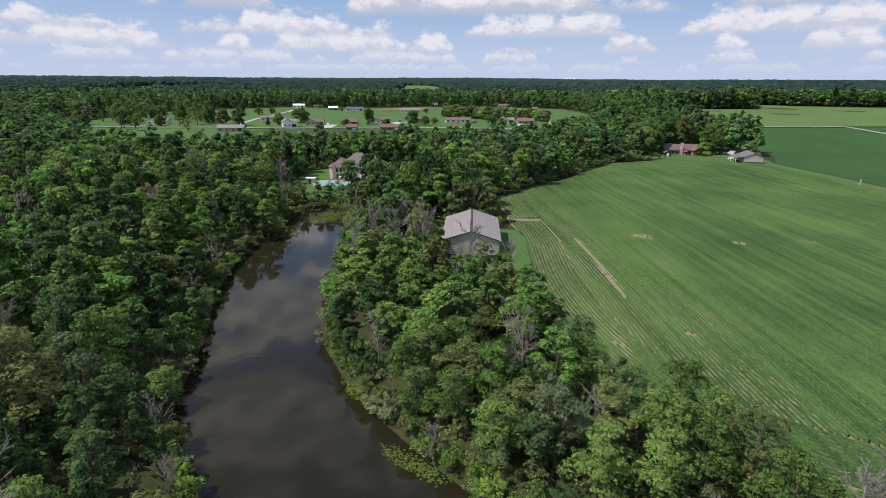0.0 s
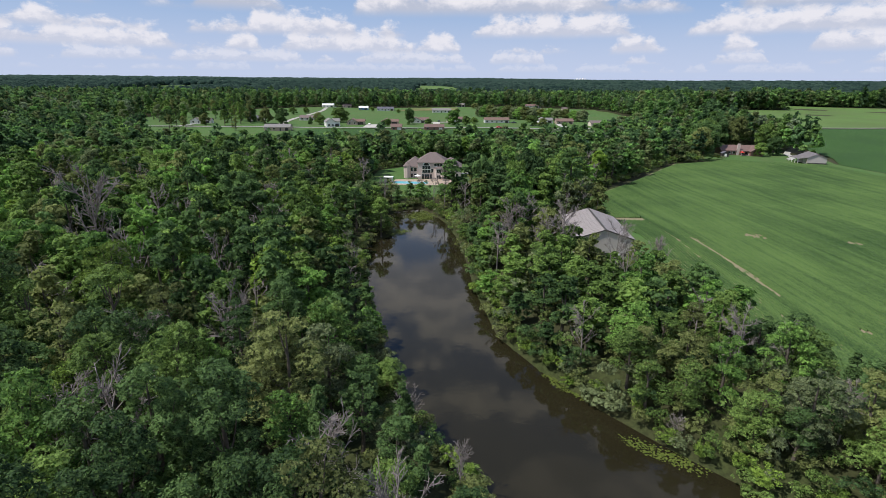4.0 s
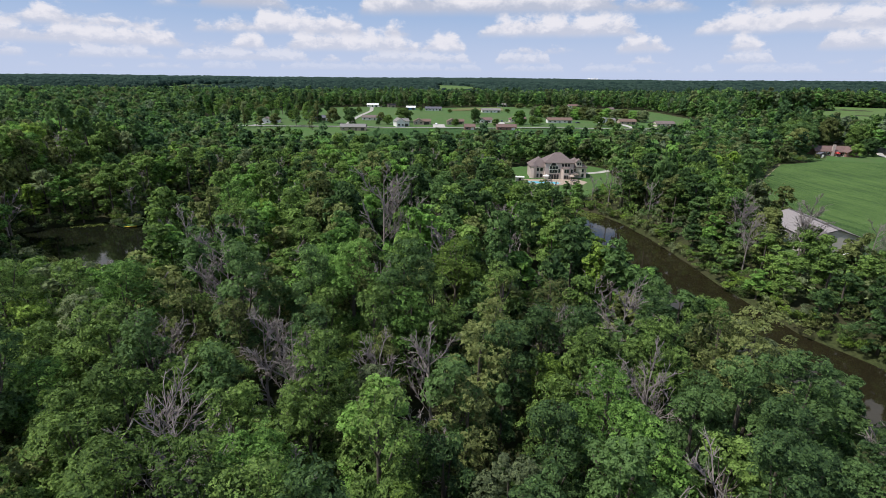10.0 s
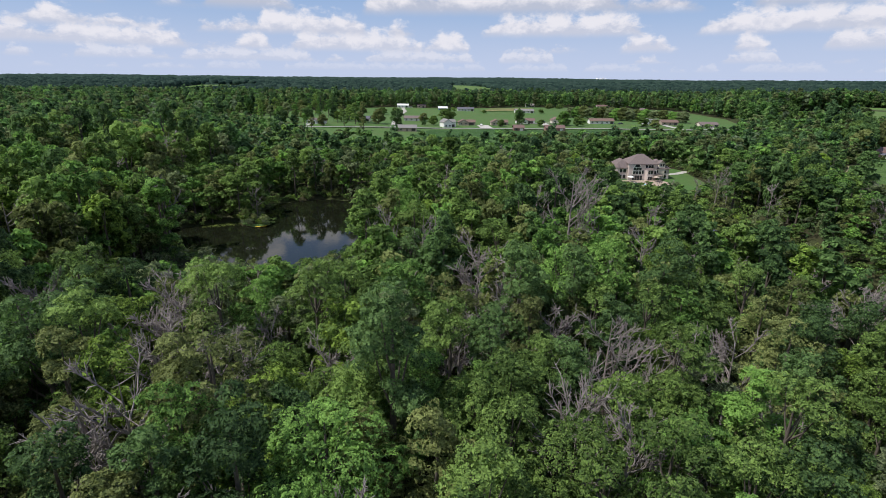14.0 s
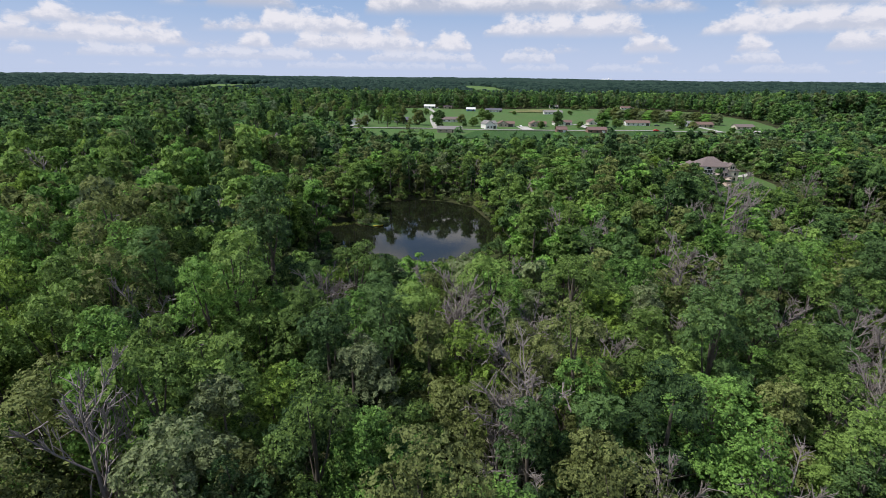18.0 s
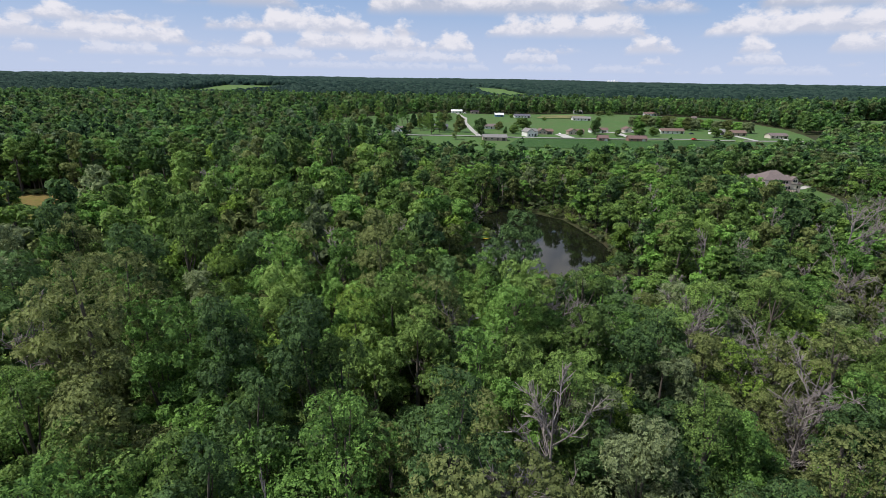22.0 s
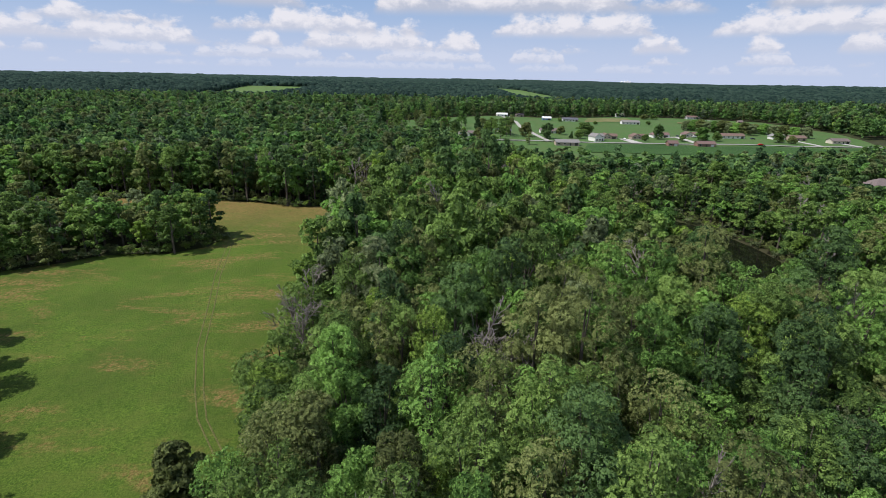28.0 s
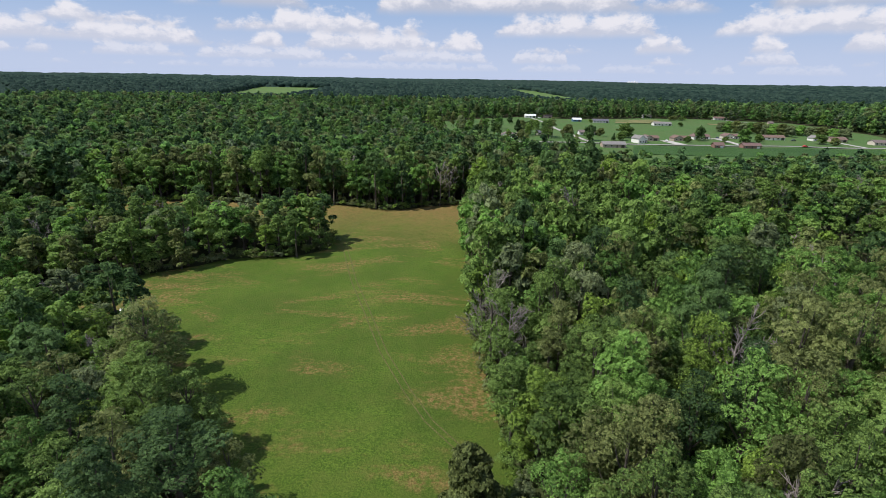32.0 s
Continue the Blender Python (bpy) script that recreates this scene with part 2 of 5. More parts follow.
GREENS = (("leaf_mid_green", (0.069, 0.122, 0.032), (0.216, 0.335, 0.095)), ("leaf_yellow_green", (0.092, 0.155, 0.030), (0.258, 0.390, 0.079)),
          ("leaf_dark_green", (0.039, 0.080, 0.030), (0.127, 0.220, 0.081)), ("leaf_olive", (0.089, 0.110, 0.037), (0.221, 0.265, 0.104)),
          ("leaf_grey_green", (0.097, 0.128, 0.065), (0.243, 0.300, 0.162)), ("leaf_bright_green", (0.071, 0.150, 0.035), (0.216, 0.390, 0.100)))
LEAVES = [leaf(*g) for g in GREENS]
LEAVES_MID = [leaf(name + "_clumps", tuple(v * w for v, w in zip(a, (1.10, 1.12, 1.12))), tuple(v * w for v, w in zip(b, (1.10, 1.12, 1.10))), 3.2, 0.72, 1.3, 0.4) for name, a, b in GREENS]
# copies for the far groves, tinted bluer in colour to imitate aerial haze
LEAVES_FAR_HAZED = [leaf(name + "_boughs_hazed", tuple(v * w for v, w in zip(a, (0.94, 1.02, 1.22))), tuple(v * w for v, w in zip(b, (0.92, 1.00, 1.18))), 1.25, 0.85, 1.3, 0.4) for name, a, b in GREENS]


def bark(name, low, high):
    m, n = material(name)
    v = n.noise(place(n), 3.0, 4)
    return finish(m, n, n.mix(v, low, high), 0.9, bump=n.noise(place(n), 18.0, 3), strength=0.5)


BARK = bark("bark", (0.045, 0.036, 0.028), (0.14, 0.12, 0.10))
DEADWOOD = bark("dead_wood", (0.14, 0.118, 0.112), (0.33, 0.295, 0.28))


def speckled(name, a, b, c=None, fine=9.0, wide=0.06, rough=0.95, bump=0.4, lo=0.35, hi=0.65, distance=0.08):
    """Ground cover: a fine grain of two colours, with wide patches of a third."""
    m, n = material(name)
    p = place(n)
    g = n.noise(p, fine, 5, 0.65)
    col = n.mix(n.step(g, 0.35, 0.65), a, b)
    if c:
        w = n.noise(p, wide, 6, 0.6)
        col = n.mix(n.step(w, lo, hi), col, n.mix(g, tuple(v * 0.75 for v in c), c))
    col = n.mix(n.math("MULTIPLY", n.noise(p, 0.5, 4), 0.35), col, (0.02, 0.03, 0.01))
    return finish(m, n, col, rough, bump=g, strength=bump, distance=distance, Specular_IOR_Level=0.15)


FLOOR = speckled("forest_floor", (0.026, 0.036, 0.012), (0.06, 0.075, 0.026), (0.05, 0.045, 0.025), 2.0, 0.05)
LAWN = speckled("mown_lawn", (0.050, 0.118, 0.030), (0.092, 0.180, 0.050), (0.100, 0.160, 0.052), 2.5, 0.06)
GRAVEL = speckled("gravel_track", (0.34, 0.32, 0.29), (0.50, 0.48, 0.45), None, 6.0)
CONCRETE = speckled("pale_concrete", (0.42, 0.40, 0.37), (0.55, 0.53, 0.50), None, 1.5)
ASPHALT = speckled("weathered_road", (0.26, 0.25, 0.24), (0.36, 0.35, 0.33), None, 2.0)


def meadow_material():
    m, n = material("meadow_grass")
    p = place(n)
    fine = n.noise(p, 2.6, 6, 0.7)
    mid = n.noise(p, 0.35, 5, 0.6)
    green = n.mix(n.step(fine, 0.35, 0.68), (0.040, 0.082, 0.010), (0.112, 0.172, 0.024))
    green = n.mix(n.step(mid, 0.35, 0.7), green, n.mix(fine, (0.046, 0.080, 0.012), (0.130, 0.170, 0.030)))
    green = n.mix(n.math("MULTIPLY", n.step(n.noise(p, 0.045, 4), 0.35, 0.65), 0.5), green, (0.048, 0.078, 0.013))
    squash = n.add("ShaderNodeVectorMath", {"operation": "MULTIPLY"})
    n.put(squash, 0, p)
    squash.inputs[1].default_value = (0.032, 0.085, 0.05)
    patch = n.noise(squash.outputs[0], 1.0, 6, 0.62, 0.4)
    dry = n.mix(n.step(fine, 0.35, 0.65), (0.145, 0.078, 0.030), (0.30, 0.195, 0.085))
    far_end = n.step(n.math("ADD", n.add("ShaderNodeSeparateXYZ", Vector=p).outputs[1], n.math("MULTIPLY", n.noise(p, 0.03, 4), 60.0)), 150.0, 235.0)
    k = n.math("MULTIPLY", n.step(patch, 0.475, 0.61), n.step(n.noise(p, 0.9, 5, 0.7), 0.36, 0.66))
    k = n.math("MAXIMUM", k, n.math("MULTIPLY", far_end, n.step(n.noise(p, 0.5, 5, 0.7), 0.15, 0.6)))
    k = n.math("MULTIPLY", k, 0.85)
    return finish(m, n, n.mix(k, green, dry), 0.95, bump=fine, strength=0.9, distance=0.3, Specular_IOR_Level=0.12)


MEADOW_GRASS = meadow_material()
HAY_GRASS = speckled("hay_field", (0.085, 0.165, 0.040), (0.125, 0.210, 0.055), (0.115, 0.180, 0.055), 0.6, 0.015)
STRAW = speckled("stubble_field", (0.20, 0.17, 0.08), (0.27, 0.23, 0.11), (0.14, 0.17, 0.06), 0.3, 0.02)


def soil_material():
    m, n = material("soy_soil")
    p = place(n)
    g = n.noise(p, 1.2, 5, 0.65)
    return finish(m, n, n.mix(g, (0.13, 0.125, 0.062), (0.27, 0.225, 0.14)), 0.95, bump=n.noise(p, 7.0, 4), strength=0.5)


SOIL = soil_material()


def crop_material(name, a, b):
    m, n = material(name)
    geo = n.add("ShaderNodeNewGeometry")
    p = geo.outputs["Position"]
    long_ = n.add("ShaderNodeVectorMath", {"operation": "MULTIPLY"})
    n.put(long_, 0, p)
    long_.inputs[1].default_value = (0.55, 0.012, 0.1)
    k = n.math("ADD", n.math("MULTIPLY", n.noise(p, 3.2, 4, 0.7), 0.8), n.math("MULTIPLY", n.noise(p, 0.03, 5, 0.6), 0.5))
    k = n.math("ADD", k, n.math("MULTIPLY", n.noise(long_.outputs[0], 1.0, 3, 0.7), 0.55))
    return finish(m, n, n.mix(n.step(k, 0.68, 1.16), a, b), 0.65, translucent=0.15, bump=n.noise(p, 9.0, 3), strength=0.6, distance=0.1, Specular_IOR_Level=0.2)


CROP = crop_material("soy_leaves", (0.022, 0.058, 0.016), (0.104, 0.178, 0.050))


def soy_far_material():
    m, n = material("soy_canopy")
    p = place(n)
    sep = n.add("ShaderNodeSeparateXYZ", Vector=p)
    row = n.math("SINE", n.math("MULTIPLY", sep.outputs[0], 2 * math.pi / 0.76))
    g = n.noise(p, 1.6, 5, 0.65)
    col = n.mix(n.step(g, 0.3, 0.7), (0.020, 0.062, 0.014), (0.060, 0.125, 0.030))
    col = n.mix(n.math("MULTIPLY", n.step(n.noise(p, 0.02, 5, 0.6), 0.42, 0.68), 0.6), col, (0.026, 0.068, 0.018))
    return finish(m, n, col, 0.85, bump=n.math("ADD", n.math("MULTIPLY", row, 0.3), g), strength=0.8, distance=0.4, Specular_IOR_Level=0.15)


SOY_FAR = soy_far_material()


def water_material(name, low, high):
    m, n = material(name)
    p = place(n)
    col = n.mix(n.noise(p, 0.05, 4), low, high)
    ripple = n.math("ADD", n.noise(p, 1.4, 3), n.math("MULTIPLY", n.noise(p, 0.25, 2), 2.0))
    return finish(m, n, col, 0.05, bump=ripple, strength=0.035, distance=0.12, IOR=1.33)


WATER = water_material("murky_water", (0.012, 0.0105, 0.0055), (0.022, 0.019, 0.0095))
POND_WATER = water_material("dark_pond_water", (0.005, 0.0065, 0.004), (0.011, 0.013, 0.007))
ALGAE = speckled("pond_weed", (0.055, 0.085, 0.014), (0.12, 0.15, 0.03), None, 3.0)


def painted(name, col, rough=0.6, metal=0.0, wear=0.12, scale=1.2):
    m, n = material(name)
    p = place(n)
    k = n.math("ADD", n.math("MULTIPLY", n.noise(p, scale, 5), 0.6), n.math("MULTIPLY", n.noise(p, scale * 9, 3), 0.4))
    return finish(m, n, n.mix(k, tuple(c * (1 - wear * 2) for c in col), tuple(min(c * (1 + wear), 1) for c in col)), rough, metal, bump=n.noise(p, scale * 14, 2), strength=0.12)


def shingle(name, col):
    m, n = material(name)
    p = place(n)
    sep = n.add("ShaderNodeSeparateXYZ", Vector=p)
    course = n.math("FRACT", n.math("MULTIPLY", sep.outputs[2], 7.0))
    k = n.math("ADD", n.math("MULTIPLY", n.noise(p, 5.0, 3), 0.6), n.math("MULTIPLY", n.noise(p, 0.6, 4), 0.4))
    return finish(m, n, n.mix(k, tuple(c * 0.65 for c in col), tuple(c * 1.3 for c in col)), 0.9, bump=course, strength=0.4)


def sheet_metal(name, col, rough=0.45):
    """Painted ribbed steel."""
    m, n = material(name)
    p = place(n)
    k = n.math("ADD", n.math("MULTIPLY", n.noise(p, 0.5, 4), 0.5), n.math("MULTIPLY", n.noise(p, 6.0, 3), 0.3))
    return finish(m, n, n.mix(k, tuple(c * 0.82 for c in col), tuple(c * 1.15 for c in col)), rough, 0.15, bump=n.noise(p, 20.0, 2), strength=0.08)


ROOF_BROWN, ROOF_GREY, ROOF_TAUPE = shingle("brown_shingle", (0.16, 0.105, 0.085)), shingle("grey_shingle", (0.20, 0.19, 0.185)), shingle("taupe_shingle", (0.155, 0.122, 0.116))
ROOF_SLATE, ROOF_RED = shingle("slate_shingle", (0.10, 0.10, 0.125)), shingle("redbrown_shingle", (0.155, 0.098, 0.088))
WHITE, CREAM, TAN, BRICK = painted("white_siding", (0.78, 0.77, 0.74)), painted("cream_siding", (0.62, 0.56, 0.48)), painted("tan_siding", (0.42, 0.34, 0.28)), painted("brick_wall", (0.25, 0.145, 0.118))
LIMESTONE = painted("pinkish_stone_veneer", (0.54, 0.455, 0.425))
PATIO = speckled("tan_patio_paving", (0.36, 0.28, 0.22), (0.48, 0.39, 0.32), None, 1.5)
STEEL_ROOF, STEEL_WALL, STEEL_WHITE, STEEL_BLUE = sheet_metal("taupe_steel_roof", (0.30, 0.27, 0.265), 0.6), sheet_metal("taupe_steel_wall", (0.50, 0.46, 0.44), 0.6), sheet_metal("white_steel", (0.8, 0.8, 0.8)), sheet_metal("blue_steel", (0.10, 0.2, 0.38))
DARK_TRIM = painted("dark_trim", (0.05, 0.045, 0.042))
RED_CANVAS = painted("red_canvas", (0.55, 0.04, 0.03))
GLASS, gn = material("window_glass")
finish(GLASS, gn, (0.02, 0.024, 0.028), 0.06, Specular_IOR_Level=0.6)
POOL, pn = material("pool_water")
finish(POOL, pn, pn.mix(pn.noise(place(pn), 1.5, 3), (0.10, 0.42, 0.55), (0.22, 0.62, 0.72)), 0.04, bump=pn.noise(place(pn), 2.0, 2), strength=0.05)


# ---- mesh helpers ----
def mesh_np(name, verts, quads, mats, index=None):
    """A mesh of quads from arrays."""
    me = bpy.data.meshes.new(name)
    verts, quads = np.asarray(verts, np.float32), np.asarray(quads, np.int32)
    me.vertices.add(len(verts))
    me.vertices.foreach_set("co", verts.ravel())
    me.loops.add(quads.size)
    me.loops.foreach_set("vertex_index", quads.ravel())
    me.polygons.add(len(quads))
    me.polygons.foreach_set("loop_start", np.arange(0, quads.size, quads.shape[1], dtype=np.int32))
    for m in mats:
        me.materials.append(m)
    if index is not None:
        me.polygons.foreach_set("material_index", np.asarray(index, np.int32))
    me.update(calc_edges=True)
    return me


def part(name, data, mat, parent=None, label="", at=None):
    """Links a bmesh or a mesh as one object, under a thing where one is given."""
    if isinstance(data, bmesh.types.BMesh):
        me = bpy.data.meshes.new(name)
        bmesh.ops.recalc_face_normals(data, faces=data.faces)
        data.to_mesh(me)
        data.free()
    else:
        me = data
    if mat is not None:
        me.materials.clear()
        me.materials.append(mat)
    ob = new(name, me)
    if at is not None:
        ob.matrix_basis = at
    if parent is not None:
        ob.parent = parent
    return tagged(ob, label)


def thing(name, m, label, category, group=""):
    ob = new(name)
    ob.matrix_basis = m
    return tagged(ob, label, category, group)


def solid(pts, faces, bm=None):
    bm = bm or bmesh.new()
    vs = [bm.verts.new(p) for p in pts]
    for f in faces:
        bm.faces.new([vs[i] for i in f])
    return bm


def box(x0, y0, z0, x1, y1, z1, bm=None):
    return solid([(x, y, z) for z in (z0, z1) for y in (y0, y1) for x in (x0, x1)],
                 [(0, 2, 3, 1), (4, 5, 7, 6), (0, 1, 5, 4), (2, 6, 7, 3), (0, 4, 6, 2), (1, 3, 7, 5)], bm)


from mathutils.geometry import delaunay_2d_cdt


def sheet(name, poly, step, lift, mat, label, category="", height=None, wobble=0.0, kind="structure"):
    """A patch of ground cover that follows the land."""
    rng = np.random.default_rng(len(poly) * 7 + int(abs(poly[0][0])))
    ring = []
    for (x0, y0), (x1, y1) in zip(poly, poly[1:] + poly[:1]):
        k = max(1, int(math.hypot(x1 - x0, y1 - y0) / step))
        for i in range(k):
            w = rng.normal(0, wobble, 2) if wobble else (0, 0)
            ring.append((x0 + (x1 - x0) * i / k + w[0], y0 + (y1 - y0) * i / k + w[1]))
    p = np.array(ring)
    gx, gy = np.meshgrid(np.arange(p[:, 0].min(), p[:, 0].max(), step), np.arange(p[:, 1].min(), p[:, 1].max(), step))
    gx, gy = gx.ravel(), gy.ravel()
    ok = margin(ring, gx, gy) < -step * 0.4
    pts = [Vector(q) for q in ring] + [Vector(q) for q in zip(gx[ok], gy[ok])]
    vs, _, fs, *_ = delaunay_2d_cdt(pts, [(i, (i + 1) % len(ring)) for i in range(len(ring))], [], 1, 1e-4)
    a = np.array([(v.x, v.y) for v in vs])
    z = np.full(len(a), height) if height is not None else land(a[:, 0], a[:, 1]) + lift
    tris = np.array([f for f in fs if len(f) == 3], np.int32)
    ob = part(name, mesh_np(name, np.c_[a, z], tris, []), mat)
    return tagged(ob, label, category, "", kind)


# ---- ground and water ----
def spread(lo, hi, step, far_lo, far_hi):
    out = list(np.arange(lo, hi, step))
    s, v = step, hi
    while v < far_hi:
        out.append(v)
        s *= 1.16
        v += s
    out.append(far_hi)
    s, v = step, lo - step
    while v > far_lo:
        out.insert(0, v)
        s *= 1.16
        v -= s
    return np.array([far_lo] + out)


xs, ys = spread(-420, 70, 3.0, -6000, 6000), spread(-60, 220, 3.0, -900, 6000)
GX, GY = np.meshgrid(xs, ys)
GZ = ground_z(GX, GY)
for poly in (MEADOW, SOY, SOY_EAST, HAY, HOUSE_YARD, BARN_YARD, BRICK_YARD):
    GZ = np.where(inside(poly, GX, GY), GZ - 0.12, GZ)
GZ = np.where(inside(VILLAGE, GX, GY), GZ - 0.5, GZ)
nx, ny = len(xs), len(ys)
ii = (np.arange(ny - 1)[:, None] * nx + np.arange(nx - 1)).ravel()
ground = part("ground", mesh_np("ground", np.c_[GX.ravel(), GY.ravel(), GZ.ravel()], np.c_[ii, ii + 1, ii + nx + 1, ii + nx], []), FLOOR)
tagged(ground, "dark leaf-littered woodland ground under the trees", "ground", "", "structure")
water = sheet("water", CHANNEL, 8.0, 0, WATER, "still murky brown water of a long narrow pond", "water", height=-0.28)
sheet("water", POND, 8.0, 0, POND_WATER, "still dark green-brown woodland pond", "water", height=-0.28)
sheet("meadow", MEADOW, 6.0, 0.05, MEADOW_GRASS, "rough green meadow with dry reddish-brown patches", "meadow", wobble=0.6)
sheet("field", SOY, 6.0, 0.03, SOIL, "pale bare soil between rows of soybeans", "field", wobble=0.3)
sheet("field", SOY_EAST, 14.0, 0.25, SOY_FAR, "wide dark green soybean field", "field")
sheet("field", HAY, 20.0, 0.1, HAY_GRASS, "light green hay field beyond the road", "field")
sheet("lawn", VILLAGE, 14.0, 0.05, LAWN, "mown green lawns round scattered houses", "lawn")
sheet("field", SOY_NORTH, 12.0, 0.4, SOY_FAR, "green crop field before the country road", "field")
sheet("lawn", HOUSE_YARD, 5.0, 0.05, LAWN, "green lawn round a large house", "lawn")
sheet("lawn", BARN_YARD, 4.0, 0.07, LAWN, "rough grass round a steel barn", "lawn")
sheet("lawn", BRICK_YARD, 5.0, 0.06, LAWN, "mown lawn round a brick house", "lawn")
for poly in FAR_FIELDS:
    sheet("field", poly, 60.0, 1.0, STRAW if poly[0][1] > 1200 else HAY_GRASS, "pale far field among the woods", "field")

# ---- trees ----
def tube(points, radii, sides=5):
    """Verts and quads of a tapered tube along points."""
    pts, V, Q = [Vector(p) for p in points], [], []
    for i, p in enumerate(pts):
        d = (pts[min(i + 1, len(pts) - 1)] - pts[max(i - 1, 0)]).normalized()
        a = d.orthogonal().normalized()
        b = d.cross(a)
        for s in range(sides):
            t = 2 * math.pi * s / sides
            V.append(p + (a * math.cos(t) + b * math.sin(t)) * radii[i])
    for i in range(len(pts) - 1):
        for s in range(sides):
            t = (s + 1) % sides
            Q.append((i * sides + s, i * sides + t, (i + 1) * sides + t, (i + 1) * sides + s))
    return np.array(V), np.array(Q)


def merge(chunks):
    V, Q, base = [], [], 0
    for v, q in chunks:
        V.append(v), Q.append(q + base)
        base += len(v)
    return np.concatenate(V), np.concatenate(Q)


def crown(rng, height, radius, count, size, low=0.28, kind="round", lobes=26):
    """Leaf sprays on the outside of many overlapping lobes, with gaps between; also the lobes' centres for limbs."""
    C, R = [], []
    for i in range(lobes):
        f = rng.uniform(0, 1) ** 0.62
        if kind == "cone":
            prof = 1.02 - f
        elif kind == "tall":
            prof = math.sin(math.pi * min(0.98, 0.12 + 0.84 * f)) ** 0.6
        else:
            prof = math.sin(math.pi * min(0.97, 0.2 + 0.72 * f)) ** 0.7
        a, d = rng.uniform(0, 2 * math.pi), math.sqrt(rng.uniform(0.05, 1)) * radius * prof * 0.95
        C.append((d * math.cos(a), d * math.sin(a), height * (low + (0.93 - low) * f)))
        R.append(radius * rng.uniform(0.17, 0.46) * (0.55 + 0.5 * prof))
    C, R = np.array(C), np.array(R)
    n = count * 3
    pick = rng.choice(lobes, n, p=R ** 2 / (R ** 2).sum())
    d = rng.normal(0, 1, (n, 3))
    d[:, 2] = np.where(rng.uniform(0, 1, n) < 0.7, np.abs(d[:, 2]), d[:, 2])
    d /= np.linalg.norm(d, axis=1)[:, None]
    P = C[pick] + d * (R[pick] * rng.uniform(0.72, 1.12, n))[:, None] * np.array([1, 1, 0.8])
    near = (np.linalg.norm(P[:, None, :] - C[None], axis=2) / R[None])
    near[np.arange(n), pick] = 9
    keep = np.where(near.min(axis=1) > 0.72)[0][:count]
    P, d = P[keep], d[keep]
    n = len(P)
    nor = d * 1.05 + rng.normal(0, 0.42, (n, 3)) + np.array([0, 0, 0.3])
    nor /= np.linalg.norm(nor, axis=1)[:, None]
    t = np.cross(nor, rng.normal(0, 1, (n, 3)))
    t /= np.linalg.norm(t, axis=1)[:, None]
    b = np.cross(nor, t)
    s = size * rng.uniform(0.6, 1.35, n)[:, None]
    sag = nor * s * 0.22
    V = np.stack([P - t * s * 0.62 - sag, P + b * s * 0.42, P + t * s * 0.62 - sag, P - b * s * 0.42], axis=1).reshape(-1, 3)
    return V, np.arange(4 * n).reshape(-1, 4), C


def skeleton(rng, height, radius, C, limbs=7, top=0.8):
    r = 0.012 * height + 0.03
    lean = rng.normal(0, 0.25, 2)
    trunk = [(0, 0, -0.4), (lean[0] * 0.3, lean[1] * 0.3, height * 0.3), (lean[0], lean[1], height * 0.55), (lean[0] * 1.2, lean[1] * 1.2, height * top)]
    out = [tube(trunk, [r * 1.5, r, r * 0.7, r * 0.25], 6)]
    for i in rng.choice(len(C), min(limbs, len(C)), replace=False):
        c = C[i]
        z = max(height * 0.22, c[2] - 0.25 * height)
        f = z / (height * top)
        a = np.array([lean[0] * f, lean[1] * f, z])
        m = (a + c) / 2 + np.array([0, 0, -0.04 * height])
        out.append(tube([a, m, c], [r * 0.45, r * 0.3, r * 0.12], 4))
    return merge(out)


def bare(rng, height, spread_, boughs=15, twigs=13, fine=0.034):
    """A dead tree: trunk, boughs that rise at a slant, and fans of thin twigs."""
    r = 0.0085 * height + 0.02
    lean = rng.normal(0, 0.3, 2)
    axis = lambda f: np.array([lean[0] * f, lean[1] * f, height * f])
    out = [tube([axis(-0.02), axis(0.35), axis(0.7), axis(0.97)], [r * 1.5, r * 1.05, r * 0.6, r * 0.15], 5)]
    for i in range(boughs):
        f = 0.28 + 0.6 * (i + rng.uniform(0, 1)) / boughs
        a, ang = axis(f), rng.uniform(0, 2 * math.pi)
        ln = spread_ * (1.15 - 0.75 * f) * rng.uniform(0.8, 1.3)
        dirv = np.array([math.cos(ang), math.sin(ang), rng.uniform(0.6, 1.4)])
        dirv /= np.linalg.norm(dirv)
        m = a + dirv * ln * 0.55 + rng.normal(0, 0.12, 3)
        e = m + (dirv + np.array([0, 0, 0.35])) * ln * 0.5 + rng.normal(0, 0.15, 3)
        out.append(tube([a, m, e], [r * 0.5, r * 0.32, fine], 4))
        for j in range(twigs):
            g = rng.uniform(0.25, 1.0)
            s = a + (m - a) * g * 2 if g < 0.5 else m + (e - m) * (g * 2 - 1)
            w = dirv * 0.8 + rng.normal(0, 0.5, 3) + np.array([0, 0, 0.35])
            w *= ln * rng.uniform(0.2, 0.42) / np.linalg.norm(w)
            q = s + w + rng.normal(0, 0.06, 3)
            out.append(tube([s, q], [fine * 1.3, fine * 0.7], 3))
            for k in range(2):
                h = s + w * rng.uniform(0.35, 0.8)
                out.append(tube([h, h + w * 0.4 + rng.normal(0, 0.22, 3)], [fine * 0.9, fine * 0.55], 3))
    return merge(out)


rng = np.random.default_rng(11)
